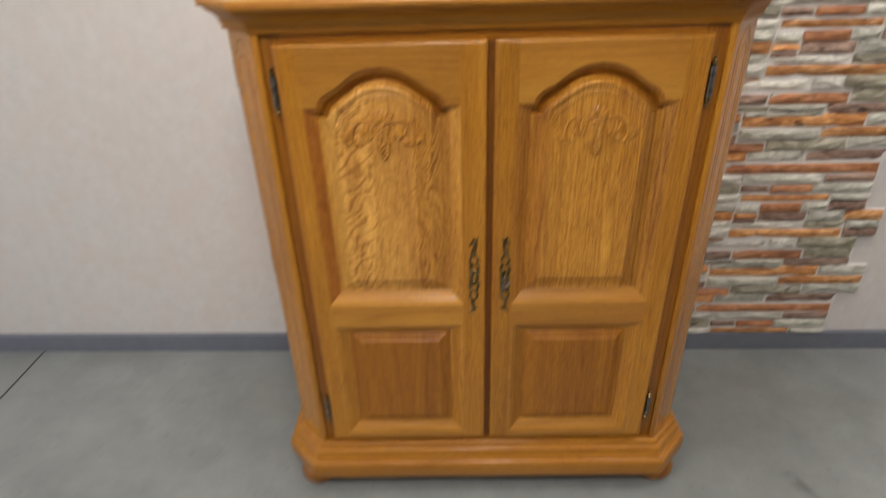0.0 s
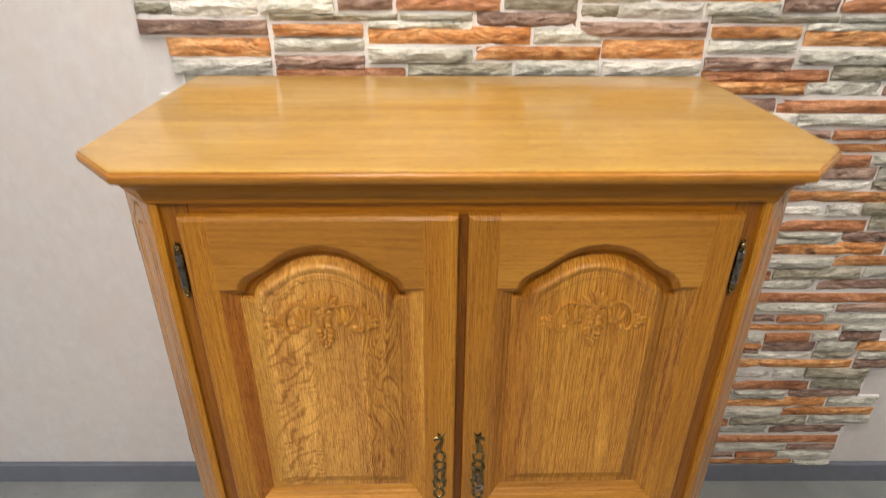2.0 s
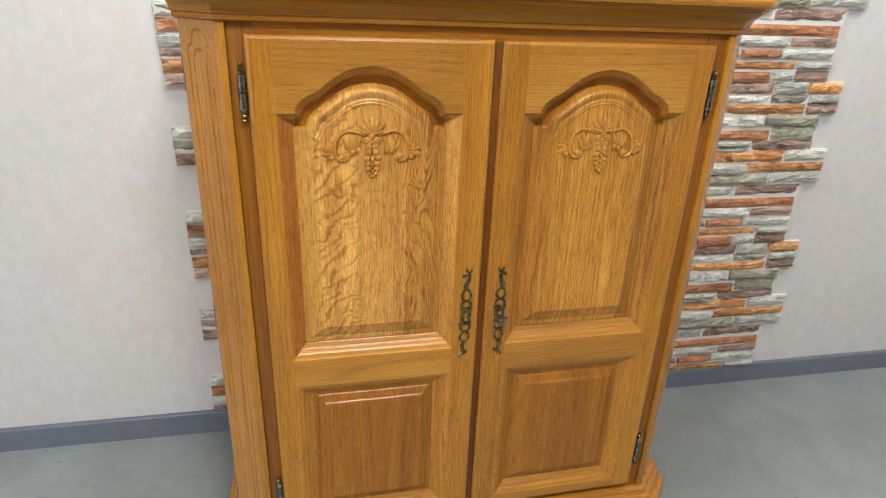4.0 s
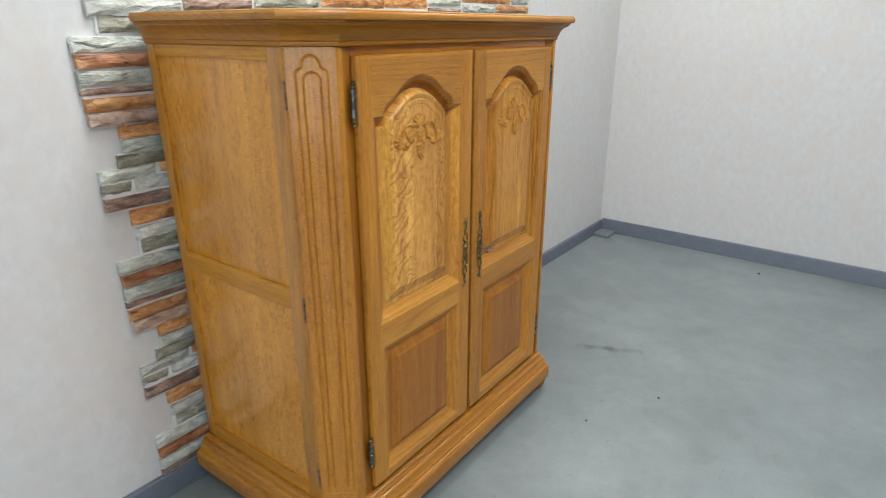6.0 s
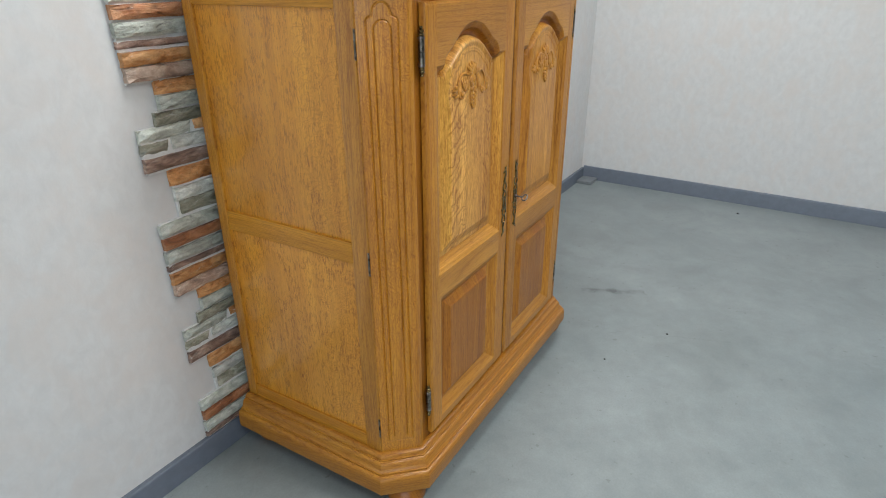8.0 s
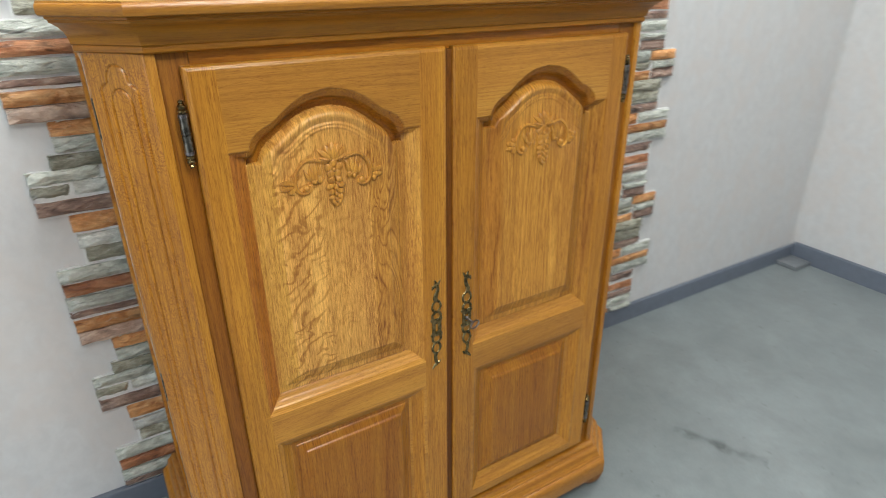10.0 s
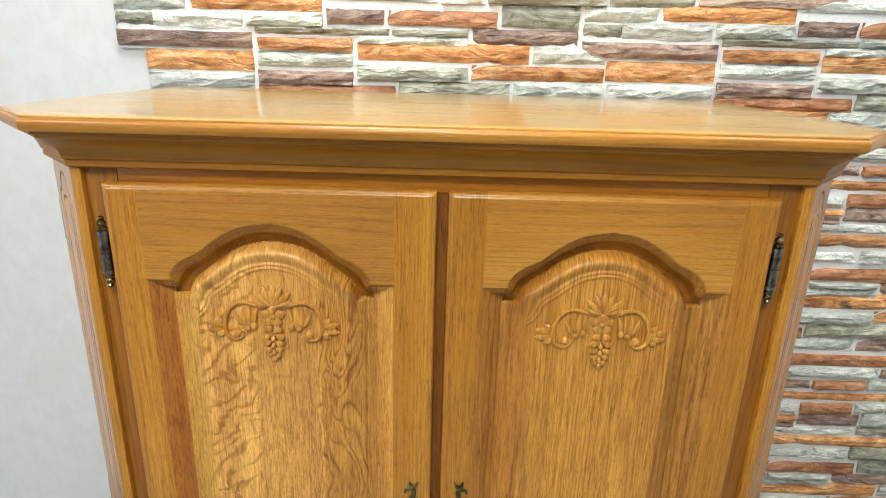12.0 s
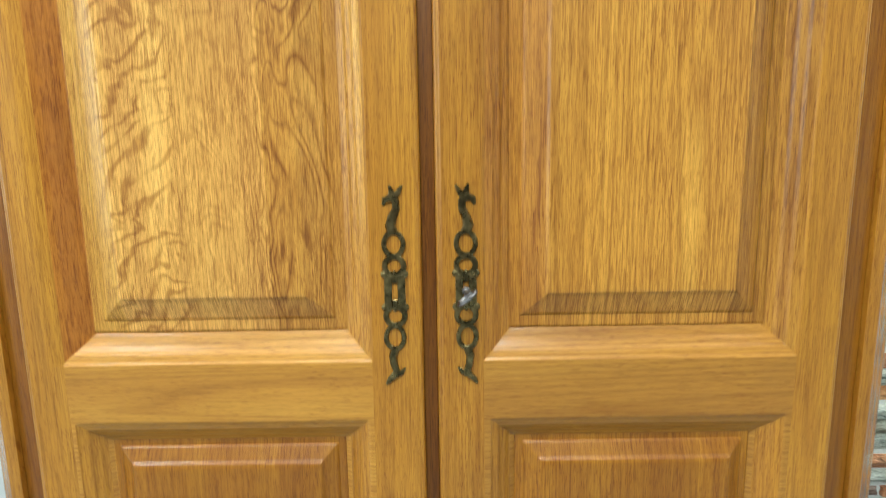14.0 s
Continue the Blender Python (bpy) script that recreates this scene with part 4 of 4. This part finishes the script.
# --- hinges
def hinge(x, zc, parent):
    y = 0.0065
    bm = lathe(bmesh.new(), [(0.0052, -0.031), (0.0066, -0.030), (0.0068, -0.0012), (0.0056, -0.0004), (0.0056, 0.0004), (0.0068, 0.0012), (0.0066, 0.030), (0.0052, 0.031)], (x, y, zc), 14)
    ob = part("hinge", bm, PEWTER, parent, "dark pewter barrel hinge with finials")
    for s in (-1, 1):
        prof = [(0.0048, 0.031), (0.0064, 0.0325), (0.0064, 0.0345), (0.0040, 0.036), (0.0058, 0.0385), (0.0060, 0.041), (0.0040, 0.0435), (0.0030, 0.0445), (0.0042, 0.0465), (0.0034, 0.049), (0.001, 0.050)]
        part("band", lathe(bmesh.new(), [(0.0060, s * 0.0245), (0.0073, s * 0.0250), (0.0073, s * 0.0290), (0.0060, s * 0.0295)], (x, y, zc), 14), KEY_METAL, ob)
        part("finial", lathe(bmesh.new(), [(r, s * h) for r, h in prof], (x, y, zc), 14), BRONZE, ob)
    return ob


for zc in (1.199, 0.306):
    hinge(DOOR_XL - HALF - 0.0085, zc, door_left)
    hinge(DOOR_XR + HALF + 0.0085, zc, door_right)


# --- lock plates
def ring(cx, cz, rx, rz, n=18, start=0.0):
    return [(cx + rx * math.cos(start + 2 * math.pi * i / n), cz + rz * math.sin(start + 2 * math.pi * i / n)) for i in range(n)]


def lock_plate(x, s, parent):
    """A pierced bronze lock plate of rings with curled ends; s mirrors it."""
    bm = bmesh.new()
    y = -0.0014

    def rod(pts, r, closed=False):
        tube(bm, [(x + s * a, y, b) for a, b in pts], r, 0.55, 8, closed)

    rod(ring(0.0, 0.789, 0.0100, 0.0125), 0.0027, True)
    rod(ring(0.0, 0.766, 0.0100, 0.0095), 0.0030, True)
    rod(ring(0.0, 0.7125, 0.0100, 0.0098), 0.0030, True)
    rod(ring(0.001, 0.689, 0.0095, 0.0125), 0.0027, True)
    rod([(0.0, 0.801), (0.003, 0.808), (0.0005, 0.817), (-0.0035, 0.825), (-0.0035, 0.833), (0.001, 0.838)], [0.0052, 0.0056, 0.0048, 0.0040, 0.0040, 0.0044])
    rod([(0.000, 0.836), (-0.006, 0.842), (-0.010, 0.849)], [0.0040, 0.0030, 0.0014])
    rod([(0.001, 0.837), (0.001, 0.844), (0.003, 0.850)], [0.0036, 0.0028, 0.0012])
    rod([(0.001, 0.837), (0.008, 0.835), (0.0095, 0.829)], [0.0040, 0.0034, 0.0016])
    rod([(0.001, 0.677), (0.004, 0.668), (0.003, 0.659), (0.0005, 0.652), (0.002, 0.646)], [0.0046, 0.0044, 0.0040, 0.0036, 0.0040])
    rod([(0.001, 0.649), (-0.005, 0.650), (-0.009, 0.655)], [0.0036, 0.0030, 0.0012])
    rod([(0.002, 0.648), (0.008, 0.642), (0.0115, 0.637)], [0.0040, 0.0030, 0.0014])
    # middle plate with its keyhole
    for lo, hi in (((-0.0110, 0.722), (-0.0030, 0.757)), ((0.0030, 0.722), (0.0110, 0.757)), ((-0.0030, 0.722), (0.0030, 0.730)), ((-0.0030, 0.748), (0.0030, 0.757))):
        a, b = sorted((x + s * lo[0], x + s * hi[0]))
        box(bm, (a, -0.0030, lo[1]), (b, -0.0002, hi[1]), 0.0007, 1)
    for zz in (0.7575, 0.7215):
        for xx in (-0.0105, 0.0105):
            bead(bm, x + xx, zz, 0.0042, 0.0026, -0.0006)
    for zz in (0.760, 0.7195):
        bead(bm, x, zz, 0.0018, 0.0022, -0.0030)
    return part("lock_plate", bm, BRONZE, parent, "pierced antique bronze lock plate")


lock_plate(-0.0375, -1, door_left)
plate = lock_plate(0.0370, 1, door_right)
bm = bmesh.new()
tube(bm, [(0.0370, 0.004, 0.739), (0.0370, -0.026, 0.739)], 0.0026, face=Vector((0, 0, 1)))
bead(bm, 0.0370, 0.739, 0.0046, 0.004, -0.004)
loop = [(0.0370 + 0.0105 * math.cos(a) * 0.80, -0.033 - 0.0075 * math.sin(a), 0.7385 + 0.0105 * math.cos(a) * 0.62) for a in (2 * math.pi * i / 18 for i in range(18))]
tube(bm, loop, 0.0021, 1.0, 8, True, Vector((0.61, 0, -0.79)))
part("key", bm, KEY_METAL, plate, "small steel key in the lock")

# ---------------------------------------------------------------- the stone cladding
# one pattern panel: level, height, then the stones of that level as from, to, kind
PANEL = []


def course(z, h, text):
    for bit in text.split():
        a, b, kind = bit.split(":")[:3]
        extra = bit.split(":")[3:]
        PANEL.append((float(a), float(b), z + (float(extra[0]) if extra else 0.0), float(extra[1]) if len(extra) > 1 else h, kind))


course(0.005, 0.031, ".0:.146:g:-.002 .151:.442:o:.006:.034")
course(0.036, 0.031, ".052:.222:t .228:.545:p:.006 .449:.69:w:-.004:.024 .697:.79:w:-.003:.032 .796:.99:t:.002:.034")
course(0.073, 0.033, ".07:.365:g:.001 .371:.546:w:.002 .552:.931:o:-.002:.031 .938:1.052:d:.003")
course(0.108, 0.033, ".07:.25:o:.002 .256:.549:g .555:.792:w:-.006:.022 .798:.931:t:-.004:.026 .94:1.047:g:.000:.026")
course(0.142, 0.032, ".003:.24:p:.004 .246:.549:o .555:.632:o:-.002:.014 .555:.632:d:-.0225:.013 .638:.797:d:-.005:.033 .803:.919:g:-.004:.038 .926:1.049:o:-.002:.032")
course(0.175, 0.030, ".003:.22:o:.005 .226:.553:g:.001 .559:.632:g:-.008:.030 .638:.773:b:-.003 .779:.856:g:-.001:.024 .863:.985:d:.003:.030")
course(0.208, 0.024, ".0:.3:d:.003:.015 .306:.56:w .566:.856:o:-.002:.022 .862:.985:g:.000:.018")
course(0.242, 0.032, ".0:.2:g:.001 .206:.552:t .558:.65:d:-.001:.022 .656:.79:b:-.001:.022 .797:.985:g:-.001:.030")
course(0.278, 0.030, ".003:.27:b:.002 .276:.549:w .555:.815:g:-.001:.027 .822:.985:d:-.001:.024")
course(0.315, 0.033, ".0:.2:g:.003 .206:.489:d .495:.986:b:-.004:.032")
course(0.359, 0.037, ".07:.28:t:.004 .286:.55:o:-.003:.030 .556:.737:g:.000:.038 .743:.99:d:-.002:.034")
course(0.399, 0.035, ".062:.285:w:.001 .292:.6:b:-.014:.028 .292:.505:d:.015:.027 .606:.855:t:-.004:.034 .861:1.06:g:.003:.034 .513:.76:g:.0295:.031")
course(0.441, 0.036, ".058:.286:o:.004:.043 .294:.505:g:.012:.028 .767:1.061:o:-.006:.030")
course(0.480, 0.034, ".297:.505:o:.004:.026 .515:.893:o:-.006:.038 .9:1.06:g:-.006:.034")
course(0.510, 0.033, ".0:.284:d:-.021:.032 .29:.585:t:.002:.017 .515:.757:g:-.0125:.016 .591:.757:g:.005:.015 .765:.994:d:-.002:.034")
course(0.530, 0.030, ".0:.078:t:-.002:.026 .084:.267:w:-.001:.034 .273:.44:g:.005:.028 .449:.575:d:.013:.029 .582:.82:b:.014:.031 .828:.99:t:.023:.044")

PAN_W, PAN_H, PAN_X, PAN_Z = 1.018, 0.557, -0.720, 0.435
cladding_grout = bmesh.new()
rest_faces = bmesh.new()
placed = []
rng = random.Random(4)


def stone_bmesh(w, h, thick, seed):
    """A split-face strip: a lumpy front of 8 x 3 fields, a wavering outline and sloping sides."""
    bm = bmesh.new()
    nx, nz = 8, 3
    r = random.Random(seed)
    front = []
    lean = r.uniform(-0.003, 0.003)
    for j in range(nz + 1):
        row = []
        for i in range(nx + 1):
            u, v = i / nx, j / nz
            x = u * w - w / 2 + (r.uniform(-0.28, 0.28) * w / nx if 0 < i < nx else (0.0004 + r.uniform(0, 0.0030)) * (1 if i == 0 else -1))
            z = (v - 0.5) * h + (r.uniform(-0.10, 0.10) * h if 0 < j < nz else -(v - 0.5) * r.uniform(0.0, 0.0048))
            edge = i in (0, nx) or j in (0, nz)
            lump = noise.noise(Vector((x * 26 + seed, 0.0, z * 60 + seed * 0.7)))
            y = -thick - 0.0045 * lump + r.uniform(-0.0012, 0.0012) + (0.0048 if edge else -0.0008) + lean * (v - 0.5) * 2
            row.append(bm.verts.new((x, y, z)))
        front.append(row)
    for j in range(nz):
        for i in range(nx):
            bm.faces.new((front[j][i], front[j][i + 1], front[j + 1][i + 1], front[j + 1][i]))
    rim = front[0] + [row[-1] for row in front[1:]] + front[-1][-2::-1] + [row[0] for row in front[-2:0:-1]]
    back = [bm.verts.new((v.co.x * (1 + 0.004 / w), -0.004, v.co.z * 1.05)) for v in rim]
    n = len(rim)
    for i in range(n):
        j = (i + 1) % n
        bm.faces.new((rim[j], rim[i], back[i], back[j]))
    return bm


stone_meshes = {}
for i, (u0, u1, z, h, kind) in enumerate(PANEL):
    stone_meshes[i] = finish("stone", stone_bmesh(u1 - u0 + 0.0012, h + 0.0026, rng.uniform(0.013, 0.023), 100 + i), STONES[kind], False)

for col in (0, 1):
    for lev in (-1, 0, 1, 2, 3):
        for i, (u0, u1, z, h, kind) in enumerate(PANEL):
            x, zz = PAN_X + col * PAN_W + (u0 + u1) / 2, PAN_Z + lev * PAN_H + z
            if zz - h / 2 < 0.070 or zz > 2.25:
                continue
            w = u1 - u0
            if zz > 1.36 and u0 < 0.09:
                w, x = w + 0.013, x - 0.0065
            if col == 0 and u1 > 0.9:
                # the strip runs on until it meets the next panel's strips
                meets = [a + PAN_W for a, b, z2, h2, _ in PANEL if a < 0.1 and abs(z2 - z) < (h + h2) / 2 - 0.007]
                more_w = max(0.0, min(meets) - u1 - (0.021 if zz > 1.36 else 0.007)) if meets else 0.0
                if 0.0 < more_w < 0.12:
                    w, x = w + more_w, x + more_w / 2
            x += max(0.0, 1.4 - zz) * 0.011      # the strips lean a little
            hidden = x - w / 2 > -0.50 and x + w / 2 < 0.56 and zz < 1.30
            placed.append((hidden, zz > 1.75, i, x, zz, w / (u1 - u0)))

# the plaster bed behind the strips steps in and out with them: level, left end, right end
BED = [(0.0, 0.0, 0.992), (0.020, 0.05, 0.992), (0.055, 0.068, 1.052), (0.124, 0.0, 1.052), (0.159, 0.0, 0.987), (0.337, 0.06, 0.992), (0.378, 0.06, 1.062), (0.466, 0.0, 1.062), (0.496, 0.0, 0.995)]
for lev in (-1, 0, 1, 2, 3):
    for k, (b0, left, right) in enumerate(BED):
        z0 = PAN_Z + lev * PAN_H + b0
        z1 = PAN_Z + lev * PAN_H + (BED[k + 1][0] if k + 1 < len(BED) else PAN_H)
        z0, z1 = max(z0, 0.077), min(z1, 2.265)
        if z1 - z0 > 0.004:
            lean = max(0.0, 1.4 - (z0 + z1) / 2) * 0.011
            box(cladding_grout, (PAN_X + lean + left - (0.008 if z0 > 1.36 else -0.005), WY - 0.0085, z0), (PAN_X + lean + PAN_W + right + 0.003, WY + 0.002, z1))

cladding = structure("stone_cladding", cladding_grout, GROUT, "split-face stone strips in orange, grey and brown on the wall", "wall cladding")
placed.sort(key=lambda p: (p[0], p[1]))
for k, (hidden, high, i, x, zz, longer) in enumerate(placed):
    m = Matrix.Translation((x, WY, zz)) @ Matrix.Diagonal((longer, 1, 1, 1))
    if k < 300:
        ob = new("stone", stone_meshes[i])
        ob.parent = cladding
        ob.matrix_parent_inverse = Matrix.Identity(4)
        ob.matrix_basis = m
    else:
        at = len(rest_faces.verts)
        rest_faces.from_mesh(stone_meshes[i])
        rest_faces.verts.ensure_lookup_table()
        bmesh.ops.transform(rest_faces, matrix=m, verts=rest_faces.verts[at:])
        for fc in {q for v in rest_faces.verts[at:] for q in v.link_faces}:
            fc.material_index = list(STONES).index(PANEL[i][4])
me = bpy.data.meshes.new("stones")
rest_faces.to_mesh(me)
rest_faces.free()
for kind in STONES.values():
    me.materials.append(kind)
me.shade_smooth()
me.set_sharp_from_angle(angle=radians(35))
more = new("stones", me)
more.parent = cladding
tagged(more, "further stone strips of the same cladding", kind="stuff")
